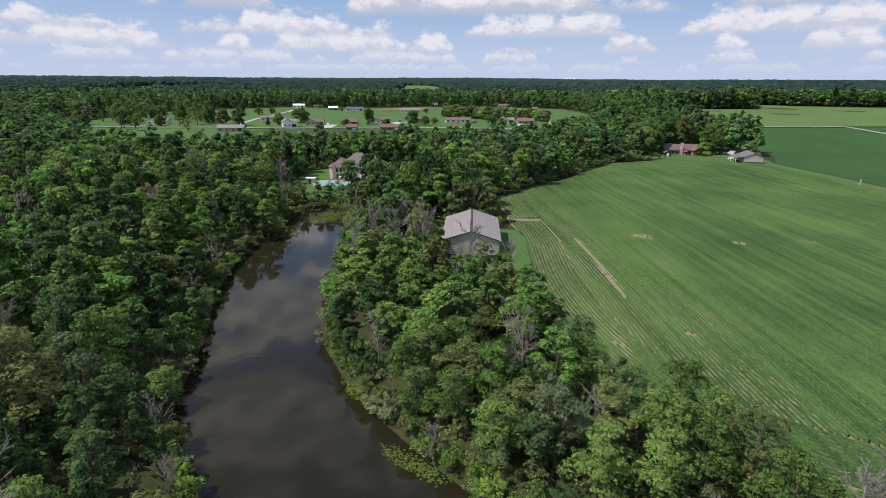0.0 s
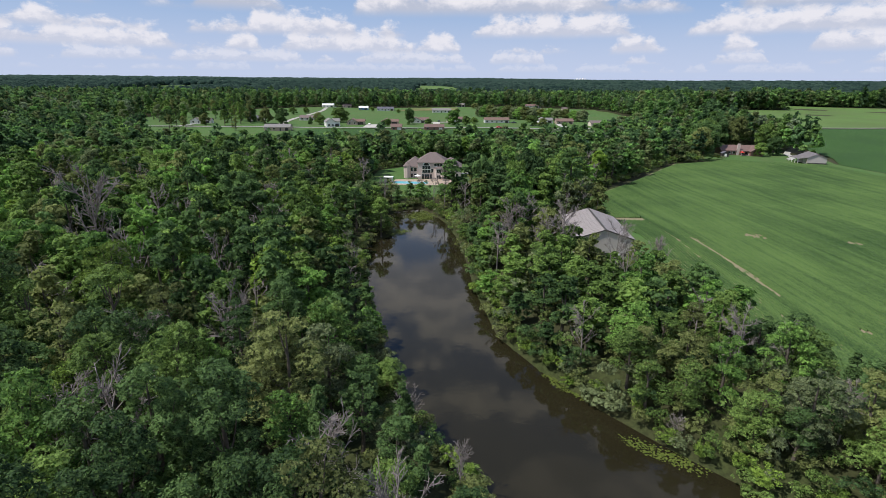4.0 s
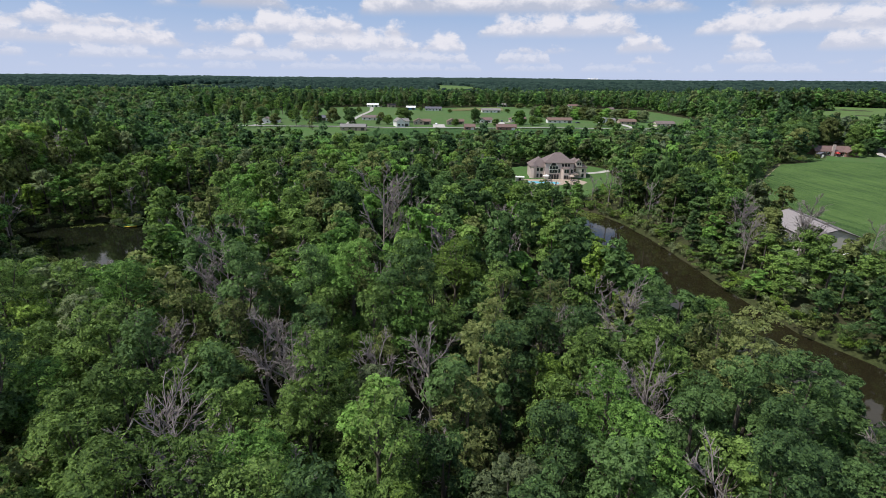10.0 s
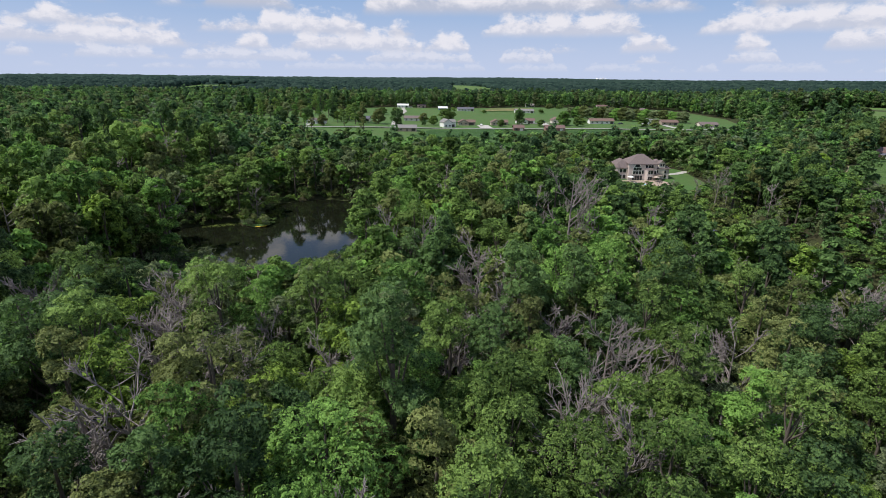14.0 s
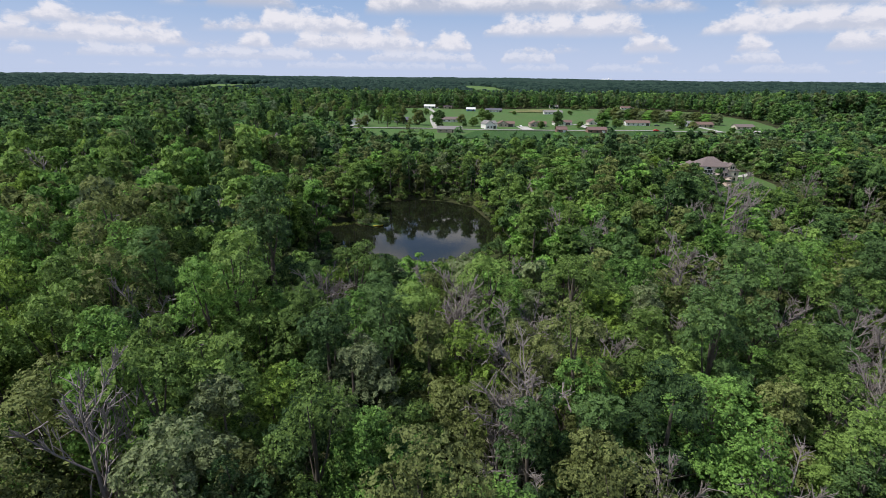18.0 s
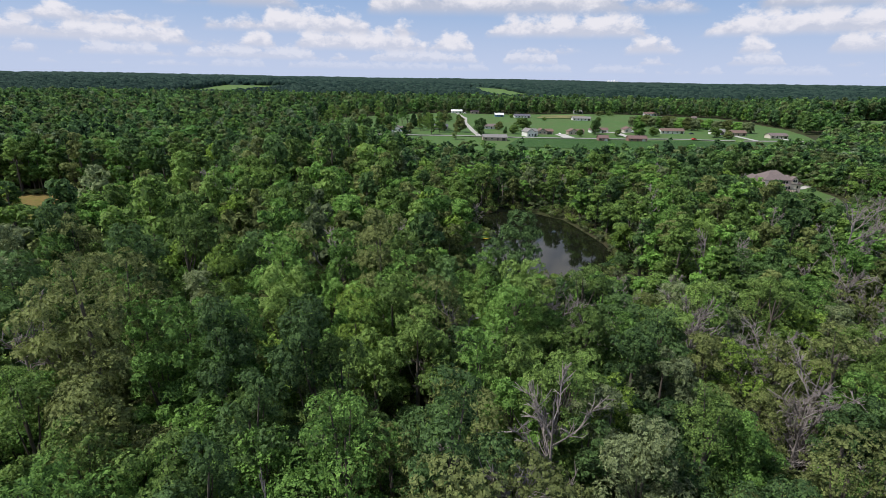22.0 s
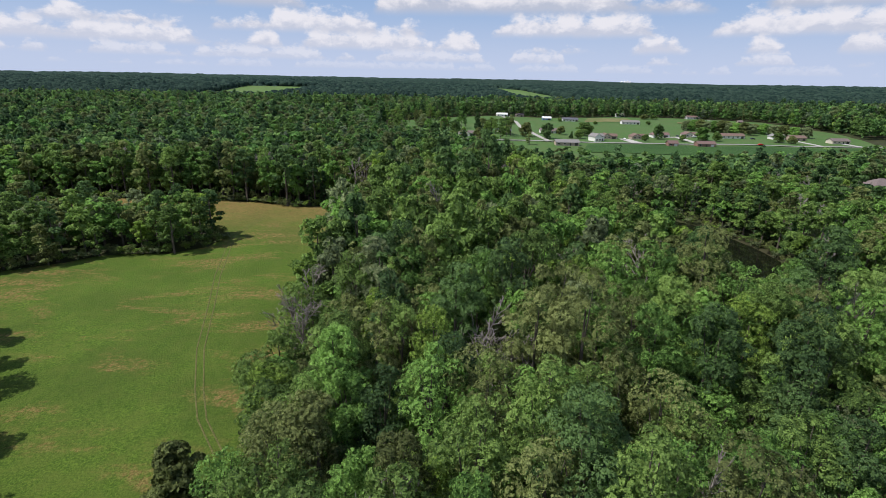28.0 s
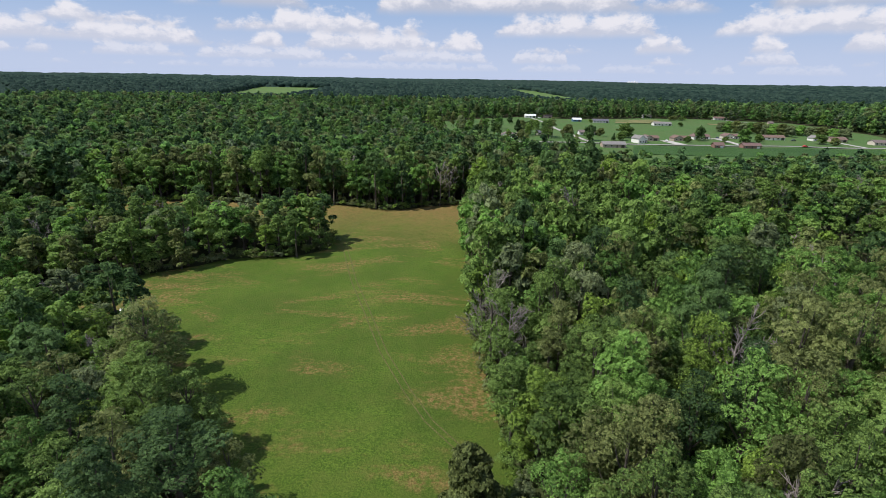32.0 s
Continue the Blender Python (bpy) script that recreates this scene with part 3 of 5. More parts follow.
# kinds of crown: height, radius, shape, leaf size, leaf material
KINDS = [(21.0, 4.2, "round", 0), (18.5, 3.8, "round", 0), (23.0, 3.8, "tall", 2), (20.0, 4.4, "round", 5), (18.0, 3.4, "tall", 3), (21.0, 4.3, "round", 3), (16.5, 3.3, "round", 1), (19.0, 3.7, "tall", 4),
         (21.0, 3.1, "tall", 2), (18.0, 3.9, "round", 0), (17.5, 3.3, "tall", 5), (18.5, 4.1, "round", 1), (15.0, 2.4, "cone", 2)]
TREE_LABELS = {0: "leafy mid-green broadleaf woodland tree", 1: "yellow-green broadleaf tree with a loose crown", 2: "tall dark green woodland tree", 3: "olive green broadleaf tree with a dense crown",
               4: "grey-green tree with a thin pale crown", 5: "fresh bright green maple-like tree"}
NEAR, FINE, MID, FAR = [], [], [], []
for h, r, shape, mat in KINDS:
    near_crown = crown(rng, h, r, 3000, 0.44, 0.18, shape, 36)
    wood = skeleton(rng, h, r, near_crown[2], 9)
    NEAR.append((mesh_np("crown", near_crown[0], near_crown[1], [LEAVES[mat]]), mesh_np("trunk", *wood, [BARK]), mat))
    c = crown(rng, h, r, 1700, 0.62, 0.14, shape, 34)
    FINE.append((c[0], c[1], skeleton(rng, h, r, c[2], 5), mat))
    c = crown(rng, h, r, 680, 1.06, 0.08, shape, 30)
    s = skeleton(rng, h, r, c[2], 2)
    MID.append((c[0], c[1], s, mat))
    c = crown(rng, h, r, 135, 2.5, 0.05, shape, 20)
    FAR.append((c[0], c[1], None, mat))
DEAD = [mesh_np("dead_branches", *bare(rng, h, s), [DEADWOOD]) for h, s in ((12.5, 4.0), (14.0, 4.6), (10.0, 3.6), (13.0, 5.0))]
DEAD_MID = [bare(rng, h, s, 10, 5, 0.05) for h, s in ((12.5, 4.0), (14.0, 4.6), (10.0, 3.4))]
SHRUBS = []
for h, r, mat in ((4.2, 2.4, 0), (3.2, 2.2, 4), (5.5, 2.5, 3), (3.8, 2.0, 1)):
    c = crown(rng, h, r, 300, 0.45, 0.12, "round", 14)
    SHRUBS.append((c[0], c[1], None, mat))
UNDER = []
for h, r, mat in ((4.5, 2.8, 0), (5.5, 2.6, 2), (3.5, 2.6, 3), (6.5, 2.4, 4)):
    c = crown(rng, h, r, 110, 0.75, 0.1, "round", 12)
    UNDER.append((c[0], c[1], None, mat))


# trees that stand out from the woods: x, y, kind, height, crown radius
STANDARDS = [(-128, 27, 3, 19.5, 5.8), (-79.7, 73, 11, 17, 4.8), (-158.4, 40, 2, 23, 4.2), (-160.4, 59, 8, 20, 3.8), (-193.4, 52, 3, 26.5, 5.0), (-70.3, 47, 6, 12.5, 2.8), (-96, 85.5, 3, 16.5, 4.0),
             (-107, 88, 0, 16.5, 4.2), (-126.6, 108, 3, 20.5, 4.8), (-155.3, 22.6, 10, 16, 3.4), (-182.2, 4.5, 5, 28, 5.0), (-123, 97.5, 0, 18.5, 4.6), (-123.4, 80, 2, 17.5, 4.6), (-100, 66.6, 3, 19, 4.5),
             (-259.7, 57, 0, 25.5, 4.6), (-257.2, 28, 10, 26, 4.2), (-244.9, 31.4, 11, 26.5, 3.8), (-239.4, 20, 5, 28, 4.6), (-257.6, 156, 3, 26, 4.8), (-331.6, 47.5, 5, 20, 6.0), (-311.8, 17.5, 2, 20, 5.8)]
SNAGS = [(-92.7, 90.8, 22, 1), (-57.1, 59.3, 12.5, 3), (-83.7, 46.9, 12.5, 1), (-61.7, 40.5, 12.5, 3), (-40.5, 33, 12, 0), (-113, 66, 17, 1)]


def wooded(x, y):
    """Where woodland stands."""
    ok = np.ones(np.shape(x), bool)
    for sx, sy, _, _, sr in STANDARDS:
        ok &= np.hypot(x - sx, y - sy) > sr * 0.85
    for sx, sy, _, _ in SNAGS:
        ok &= np.hypot(x - sx, y - sy) > 4.0
    for poly, gap in ((CHANNEL, 1.0), (POND, 1.2), (MEADOW, -0.8), (SOY, 4.0), (SOY_EAST, 4), (HAY, 4), (VILLAGE, 3), (HOUSE_YARD, 1), (BARN_YARD, 1.5), (BRICK_YARD, 3), (ROADSIDE, 0)):
        ok &= margin(poly, x, y) > gap
    for poly in FAR_FIELDS:
        ok &= ~inside(poly, x, y)
    return ok


def scatter(x0, x1, y0, y1, step, r):
    gx, gy = np.meshgrid(np.arange(x0, x1, step), np.arange(y0, y1, step))
    gx = gx + (np.arange(gx.shape[0]) % 2)[:, None] * step / 2
    x, y = gx.ravel() + r.uniform(-0.36, 0.36, gx.size) * step, gy.ravel() + r.uniform(-0.36, 0.36, gx.size) * step
    ok = wooded(x, y)
    return x[ok], y[ok]


def grove(name, spots, protos, label, mats):
    """Many plants joined into one object: spots are rows of x, y, z, turn, scale, height scale, proto, material."""
    V, Q, M, T, base = [], [], [], [], 0
    shade = np.random.default_rng(len(spots))
    for x, y, z, turn, s, sz, k, mat in spots:
        v, q, wood, _ = protos[int(k)]
        c, d = math.cos(turn), math.sin(turn)
        rot = np.array([[c, d, 0], [-d, c, 0], [0, 0, 1]]) * np.array([[s, s, 1]]) * np.array([[1, 1, sz]])
        V.append(v @ rot + (x, y, z)), Q.append(q + base), M.append(np.full(len(q), mat)), T.append(np.full(len(v) + (len(wood[0]) if wood is not None else 0), shade.uniform()))
        base += len(v)
        if wood is not None:
            V.append(wood[0] @ rot + (x, y, z)), Q.append(wood[1] + base), M.append(np.full(len(wood[1]), len(mats) - 1))
            base += len(wood[0])
    me = mesh_np(name, np.concatenate(V), np.concatenate(Q), mats, np.concatenate(M))
    me.attributes.new("tree_tint", "FLOAT", "POINT").data.foreach_set("value", np.concatenate(T).astype(np.float32))
    ob = new(name, me)
    return tagged(ob, label, "trees", "", "stuff")


pick = np.random.default_rng(5)
P_KIND = np.array([1.5, 1.3, 1.0, 1.3, 1.0, 0.9, 0.22, 0.55, 0.9, 1.3, 1.1, 0.22, 0.3])
P_KIND /= P_KIND.sum()
# which of 100 draws gives which kind: dark kinds imitate shade along the long pond, fresh green ones beside the meadow
MIX = np.repeat(np.arange(len(KINDS)), np.round(P_KIND * 100).astype(int))
DARK_SHADE_MIX = np.array([2, 2, 2, 8, 8, 8, 12, 4, 0, 1, 5])
FRESH_MIX = np.array([0, 0, 1, 3, 3, 9, 9, 10, 10, 5, 11, 4, 2])


def kind_of(x, y, draw):
    """The kind of tree at a spot, from a random draw between 0 and 1."""
    if -85 < x < -8 and y < 175 and (draw * 7.3) % 1 < 0.62:
        return DARK_SHADE_MIX[int(draw * len(DARK_SHADE_MIX))]
    if x < -175 and x > -276 and y < 205 and (draw * 7.3) % 1 < 0.7:
        return FRESH_MIX[int(draw * len(FRESH_MIX))]
    return MIX[int(draw * len(MIX))]




def ceiling_of(x, y):
    """How high the woods grow: lower scrub before the barn, the house and the pond, and along the field."""
    x, y = np.asarray(x, float), np.asarray(y, float)
    cap = np.full(x.shape, 40.0)
    cap = np.where((x > -24) & (x < 40) & (y > 20) & (y < 104), 11.5, cap)
    bank = margin(CHANNEL, x, y)
    cap = np.where((bank < 20) & (y < 130), np.minimum(cap, np.where(x < -60 + 0.9 * (130 - y) * 0.6, 6.5, 5.5) + 0.8 * np.maximum(bank, 0)), cap)
    cap = np.where((x > -27) & (x < 2) & (y > 162) & (y < 216), 5.0, cap)
    barn_side = (x > 3) & (x < 24) & (y > 58) & (y < 106)
    cap = np.where(barn_side, np.clip(41.7 - 38.5 * (y + 2) / 109, 2.5, 12.0), cap)
    house_side = (x > -60 + (y - 150) * 0.2) & (x < -27) & (y > 120) & (y < 212)
    cap = np.where(house_side, np.minimum(cap, np.clip(41.7 - 40.5 * (y + 3) / 211, 2.5, 16)), cap)
    pond_side = (x > -188 + (y - 62) * 0.2) & (x < -127 - (y - 62) * 0.26) & (y > 62) & (y < 136)
    cap = np.where(pond_side, np.minimum(cap, np.clip(18.5 * (109 - y) / 46, 3.0, 18)), cap)
    return cap


def stand(x, y):
    """How tall the woods stand: younger by the long pond, old and tall beside the meadow."""
    x, y = np.asarray(x, float), np.asarray(y, float)
    t = np.interp(x, [-420, -330, -285, -264, -254, -192, -165, -130, -75, -20], [14.5, 14.5, 16, 18.5, 24.5, 24, 20, 18.5, 15, 14])
    t = np.where((x > -276) & (x < -254), t + (24.5 - t) * smooth(y, 55, 90), t)
    t = np.where((x > -205) & (x < -120) & (y > 128), 13.5, t)
    t = np.where((x < -276) & (y > 180), 21.0, t)
    far = np.where((x > -330) & (x < 170) & (y < 430), 12.5, 16.5)
    return t + (far - t) * smooth(y, 205, 245)


TALL = np.array([k[0] for k in KINDS])


def spots_of(x, y, r, protos, lo=0.82, hi=1.14):
    z = ground_z(x, y)
    k = np.array([kind_of(a, b, u) for a, b, u in zip(x, y, r.uniform(0, 0.999, len(x)))], int)
    s = np.where(r.uniform(0, 1, len(x)) < 0.12, hi * r.uniform(1.02, 1.12, len(x)), r.uniform(lo, hi, len(x)))
    tall = stand(x, y) / 20.0
    cut = tall * np.minimum(1.0, ceiling_of(x, y) * r.uniform(0.75, 1.0, len(x)) / (TALL[k] * s * tall))
    return np.c_[x, y, z, r.uniform(0, 6.28, len(x)), s * np.sqrt(np.minimum(cut, 1.1)), s * cut * r.uniform(0.92, 1.08, len(x)), k, [protos[i][3] for i in k]]


MATS, MATS_MID, MATS_FAR_HAZED = LEAVES + [BARK], LEAVES_MID + [BARK], LEAVES_FAR_HAZED + [BARK]
# the trees that stand out
for x, y, i, high, wide in STANDARDS:
    crown_me, trunk_me, mat = NEAR[i]
    m = Matrix.Translation((x, y, gz(x, y))) @ Matrix.Rotation(x * 1.3 + y, 4, "Z") @ Matrix.Diagonal((wide / KINDS[i][1], wide / KINDS[i][1], high / KINDS[i][0], 1))
    tree = thing("tree", m, "large " + TREE_LABELS[mat].replace("tall ", "") + " above its neighbours", "tree", "woodland trees")
    part("trunk", trunk_me, None, tree)
    part("crown", crown_me, None, tree)
for x, y, high, i in SNAGS:
    tree = tagged(new("dead_tree", DEAD[i]), "large leafless brown-grey dead tree with fine twigs", "tree", "dead trees in the woods")
    k = 1.12 * high / (12.5, 14.0, 10.0, 13.0)[i]
    tree.matrix_basis = Matrix.Translation((x, y, gz(x, y))) @ Matrix.Rotation(x, 4, "Z") @ Matrix.Diagonal((k, k, k, 1))
# single trees of the near woods
tx, ty = scatter(-300, 50, 4, 25, 5.4, pick)
tz, cap = ground_z(tx, ty), ceiling_of(tx, ty)
for x, y, z, c in zip(tx, ty, tz, cap):
    u = pick.uniform() + (0.10 if x < -175 else 0.0)
    turn, s = pick.uniform(0, 6.28), pick.uniform(0.82, 1.13) * (1.1 if pick.uniform() < 0.12 else 1.0)
    i = int(kind_of(x, y, pick.uniform(0, 0.999)))
    tall = float(stand(x, y)) / 20.0
    cut = tall * min(1.0, c * pick.uniform(0.75, 1) / (KINDS[i][0] * s * tall))
    if u < 0.15:
        cut *= 1.3
    m = Matrix.Translation((x, y, z)) @ Matrix.Rotation(turn, 4, "Z") @ Matrix.Diagonal((s * cut ** 0.5, s * cut ** 0.5, s * cut * pick.uniform(0.94, 1.06), 1))
    if u < 0.15:
        tree = tagged(new("dead_tree", DEAD[int(pick.integers(len(DEAD)))]), "leafless grey dead tree with fine twigs", "tree", "dead trees in the woods")
        tree.matrix_basis = m
    else:
        crown_me, trunk_me, mat = NEAR[i]
        tree = thing("tree", m, TREE_LABELS[mat], "tree", "woodland trees")
        part("trunk", trunk_me, None, tree)
        part("crown", crown_me, None, tree)
# the woods beyond, joined
x, y = np.concatenate([np.array(scatter(*a, 5.3, pick)) for a in ((-345, 60, 25, 66), (-345, -300, 4, 25))], axis=1)
dead = pick.uniform(0, 1, len(x)) < np.where(x < -175, 0.05, 0.15)
for dx_, dy_ in zip(x[dead], y[dead]):
    s = pick.uniform(0.75, 1.1) * min(float(stand(dx_, dy_)) / 14.5, float(ceiling_of(np.array([dx_]), np.array([dy_]))[0]) / 14)
    tree = tagged(new("dead_tree", DEAD[int(pick.integers(len(DEAD)))]), "leafless grey dead tree with fine twigs", "tree", "dead trees in the woods")
    tree.matrix_basis = Matrix.Translation((dx_, dy_, gz(dx_, dy_))) @ Matrix.Rotation(dx_, 4, "Z") @ Matrix.Diagonal((s, s, s, 1))
sx, sy = scatter(-345, -150, -14, 4, 5.3, pick)
grove("woodland", spots_of(np.r_[x[~dead], sx], np.r_[y[~dead], sy], pick, FINE), FINE, "near dense green mixed broadleaf woodland", MATS)
x, y = np.concatenate([np.array(scatter(*a, 5.5, pick)) for a in ((-430, 60, 66, 215), (-430, -345, -10, 66))], axis=1)
dead = pick.uniform(0, 1, len(x)) < np.where(x < -175, 0.07, 0.15)
grove("woodland", spots_of(x[~dead], y[~dead], pick, MID), MID, "dense green mixed broadleaf woodland", MATS_MID)
dx, dy, n = x[dead], y[dead], int(dead.sum())
cut = np.minimum(stand(dx, dy) / 14.5, ceiling_of(dx, dy) / 14)
grove("dead_trees", np.c_[dx, dy, ground_z(dx, dy), pick.uniform(0, 6.28, n), pick.uniform(0.8, 1.1, n) * cut, pick.uniform(0.85, 1.15, n) * cut, pick.integers(0, 3, n), np.zeros(n)],
      [(v, q, None, 0) for v, q in DEAD_MID], "scattered grey leafless dead trees", [DEADWOOD])
x, y = np.concatenate([np.array(scatter(*a, 6.2, pick)) for a in ((-760, -430, 40, 420), (60, 330, 170, 420), (-430, 60, 215, 480), (-345, 60, -50, -14), (-150, 60, -14, 4))], axis=1)
ok = (np.abs(x + 140) < 0.92 * (y + 60) + 190)
grove("woodland", spots_of(x[ok], y[ok], pick, FAR, 0.85, 1.16), FAR, "distant dense green woodland", MATS_FAR_HAZED)
x, y = np.concatenate([np.array(scatter(*a, 9.0, pick)) for a in ((-1000, -430, 420, 800), (-430, 230, 480, 950), (230, 900, 420, 950), (-1000, -430, 800, 950))], axis=1)
ok = (np.abs(x + 140) < 0.90 * (y + 30) + 160)
grove("woodland", spots_of(x[ok], y[ok], pick, FAR, 0.9, 1.25), FAR, "far wooded plain", MATS_FAR_HAZED)
# the tall wood behind the hay field
x, y = scatter(180, 900, 480, 880, 8.0, pick)
back = margin(HAY, x, y)
ok = (back < 45) & (y > 560)
grove("tall_woods", spots_of(x[ok], y[ok], pick, FAR, 1.2, 1.6), FAR, "tall dark wood edge behind a hay field", MATS_FAR_HAZED)
# trees scattered among the village houses
x, y = pick.uniform(-300, -165, 90), pick.uniform(395, 640, 90)
ok = (np.abs(y - 418) > 9) & (np.hypot(x + 222, y - 452) > 16) & (np.hypot(x + 182, y - 480) > 12) & (x < -165 - (y - 420) * 0.35)
grove("tree_belt", spots_of(x[ok], y[ok], pick, MID, 0.7, 1.1), MID, "loose belt of trees among lawns", MATS_MID)
# undergrowth
x, y = np.concatenate([np.array(scatter(*a, 4.2, pick)) for a in ((-345, 50, 2, 112), (-75, 60, 112, 250), (-205, -115, 112, 190), (60, 140, 200, 280))], axis=1)
ok = pick.uniform(0, 1, len(x)) < np.where((x > -26) | (y > 112), 1.0, 0.55)
x, y = x[ok], y[ok]
k = pick.integers(0, len(UNDER), len(x))
grove("undergrowth", np.c_[x, y, ground_z(x, y), pick.uniform(0, 6.28, len(x)), pick.uniform(0.7, 1.2, len(x)), pick.uniform(0.6, 1.1, len(x)), k, [UNDER[i][3] for i in k]], UNDER, "tangled green undergrowth between the trees", MATS)


def shore_spots(poly, gap, step, r):
    out = []
    for (x0, y0), (x1, y1) in zip(poly, poly[1:] + poly[:1]):
        ln = math.hypot(x1 - x0, y1 - y0)
        for i in range(int(ln / step)):
            f = (i + r.uniform()) / (ln / step)
            nx_, ny_ = (y1 - y0) / ln, -(x1 - x0) / ln
            g = gap + r.uniform(-0.5, 1.6)
            px, py = x0 + (x1 - x0) * f, y0 + (y1 - y0) * f
            for sgn in (-1, 1):
                q = (px + nx_ * g * sgn, py + ny_ * g * sgn)
                if not inside(poly, *[np.array([v]) for v in q])[0] or gap < 0:
                    out.append(q)
    return np.array(out)


for poly, gap, step in ((CHANNEL, 0.5, 1.5), (POND, 0.6, 1.9), (MEADOW[:26], -0.6, 2.2), (SOY[2:18], 3.4, 2.0), (HOUSE_YARD, 1.5, 2.6), (BARN_YARD[5:], 1.5, 2.4)):
    q = shore_spots(poly, gap, step, pick)
    q = q[q[:, 1] > 5]
    clear = (margin(BARN_YARD, q[:, 0], q[:, 1]) > 0.5) & ((q[:, 1] < 168) | (q[:, 1] > 214) | (q[:, 0] < -70) | (q[:, 0] > 5))
    for other in (CHANNEL, POND, MEADOW, SOY, HOUSE_YARD):
        clear &= margin(other, q[:, 0], q[:, 1]) > (-2.2 if other is MEADOW else 0.05)
    q = q[clear]
    k = pick.integers(0, len(SHRUBS), len(q))
    grove("shrubs", np.c_[q, ground_z(q[:, 0], q[:, 1]), pick.uniform(0, 6.28, len(q)), pick.uniform(0.55, 1.0, len(q)), pick.uniform(0.45, 0.9, len(q)), k, [SHRUBS[i][3] for i in k]], SHRUBS, "tangled green bank shrubs", MATS)


# ---- the wooded plain out to the horizon ----
def canopy():
    """Ranks of ragged tree tops, one behind the other."""
    jit = np.random.default_rng(3)
    ring = np.geomspace(880, 4900, 84)
    a = np.radians(np.linspace(-50, 50, 800))
    V, Q = [], []
    n = len(a)
    for i, r in enumerate(ring):
        gap = r * 0.0205
        bunch = np.interp(np.arange(n), np.arange(0, n, 4), jit.uniform(-4.0, 5.0, len(np.arange(0, n, 4))))
        for k in range(3):
            rr = r + (k - 0.6) * gap * 0.45 + jit.uniform(-0.2, 0.2, n) * gap
            x, y = -140 + rr * np.sin(a), rr * np.cos(a)
            h = np.where(y < 2400, 5, 12) + bunch + jit.uniform(-1.6, 1.6, n) + 3 * np.sin(x * 0.006 + 2) * np.sin(y * 0.004 + 1) if k else 3.0 + jit.uniform(0, 2, n)
            for poly in FAR_FIELDS:
                h = np.where(inside(poly, x, y), -2.0, h)
            for poly in (HAY, SOY_EAST):
                h = np.where(margin(poly, x, y) < 22, -3.0, h)
            stripe = (np.sin(x * 0.0031 + 0.4) * np.sin(y * 0.0023 + 1.2) > 0.90) & (rr > 1500)
            V.append(np.c_[x, y, land(x, y) + np.where(stripe, -0.5, h)])
    m = len(V)
    i = (np.arange(m - 1)[:, None] * n + np.arange(n - 1)).ravel()
    me = mesh_np("far_woods", np.concatenate(V), np.c_[i, i + 1, i + n + 1, i + n], [])
    return tagged(part("far_woods", me, HAZY_FAR_LEAF), "flat wooded plain reaching to the horizon", "woods", "", "stuff")


def hazy_far_leaf():
    m, n = material("hazy_far_canopy")
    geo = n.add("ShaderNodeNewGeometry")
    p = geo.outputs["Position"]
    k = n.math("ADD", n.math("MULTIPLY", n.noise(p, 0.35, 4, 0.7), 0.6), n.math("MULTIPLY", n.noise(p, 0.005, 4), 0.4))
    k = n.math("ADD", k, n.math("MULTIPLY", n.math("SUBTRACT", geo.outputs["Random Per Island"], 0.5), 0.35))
    # blue in both greens is distance haze, mixed into the base colour
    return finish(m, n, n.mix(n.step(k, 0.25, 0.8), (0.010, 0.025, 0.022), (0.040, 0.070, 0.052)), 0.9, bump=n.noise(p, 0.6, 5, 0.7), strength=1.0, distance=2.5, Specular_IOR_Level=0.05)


HAZY_FAR_LEAF = hazy_far_leaf()
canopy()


def far_crowns():
    """Rounded tree tops of the plain beyond the nearer woods, each a low uneven dome."""
    r = np.random.default_rng(21)
    V, Q, base = [], [], 0
    for y0, y1, step in ((950, 1350, 13.0), (1350, 1900, 18.0), (1900, 2700, 26.0)):
        x, y = scatter(-2400, 2300, y0, y1, step, r)
        ok = (np.abs(x + 140) < 0.88 * y + 60) & (margin(HAY, x, y) > 6)
        x, y = x[ok], y[ok]
        n, seg = len(x), 7
        turn, wide, high = r.uniform(0, 6.28, n), step * r.uniform(0.42, 0.72, n), r.uniform(13, 20, n)
        rows = []
        for f, h in ((1.0, 0.25), (1.05, 0.62), (0.62, 0.9), (0.06, 1.0)):
            a = turn[:, None] + np.linspace(0, 2 * math.pi, seg, endpoint=False)[None]
            d = (wide * f)[:, None] * r.uniform(0.7, 1.25, (n, seg))
            z = (land(x, y) + high * h)[:, None] + r.uniform(-1.4, 1.4, (n, seg)) * (1 if f > 0.1 else 0)
            rows.append(np.stack([x[:, None] + d * np.cos(a), y[:, None] + d * np.sin(a), z], axis=2))
        V.append(np.stack(rows, axis=1).reshape(-1, 3))
        j = np.arange(seg)
        one = np.concatenate([np.c_[k * seg + j, k * seg + (j + 1) % seg, (k + 1) * seg + (j + 1) % seg, (k + 1) * seg + j] for k in range(3)])
        Q.append((np.arange(n)[:, None, None] * 4 * seg + one[None]).reshape(-1, 4) + base)
        base += n * 4 * seg
    me = mesh_np("far_tree_tops", np.concatenate(V), np.concatenate(Q), [])
    return tagged(part("far_tree_tops", me, HAZY_FAR_LEAF), "countless rounded tree tops of a wooded plain", "woods", "", "stuff")


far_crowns()


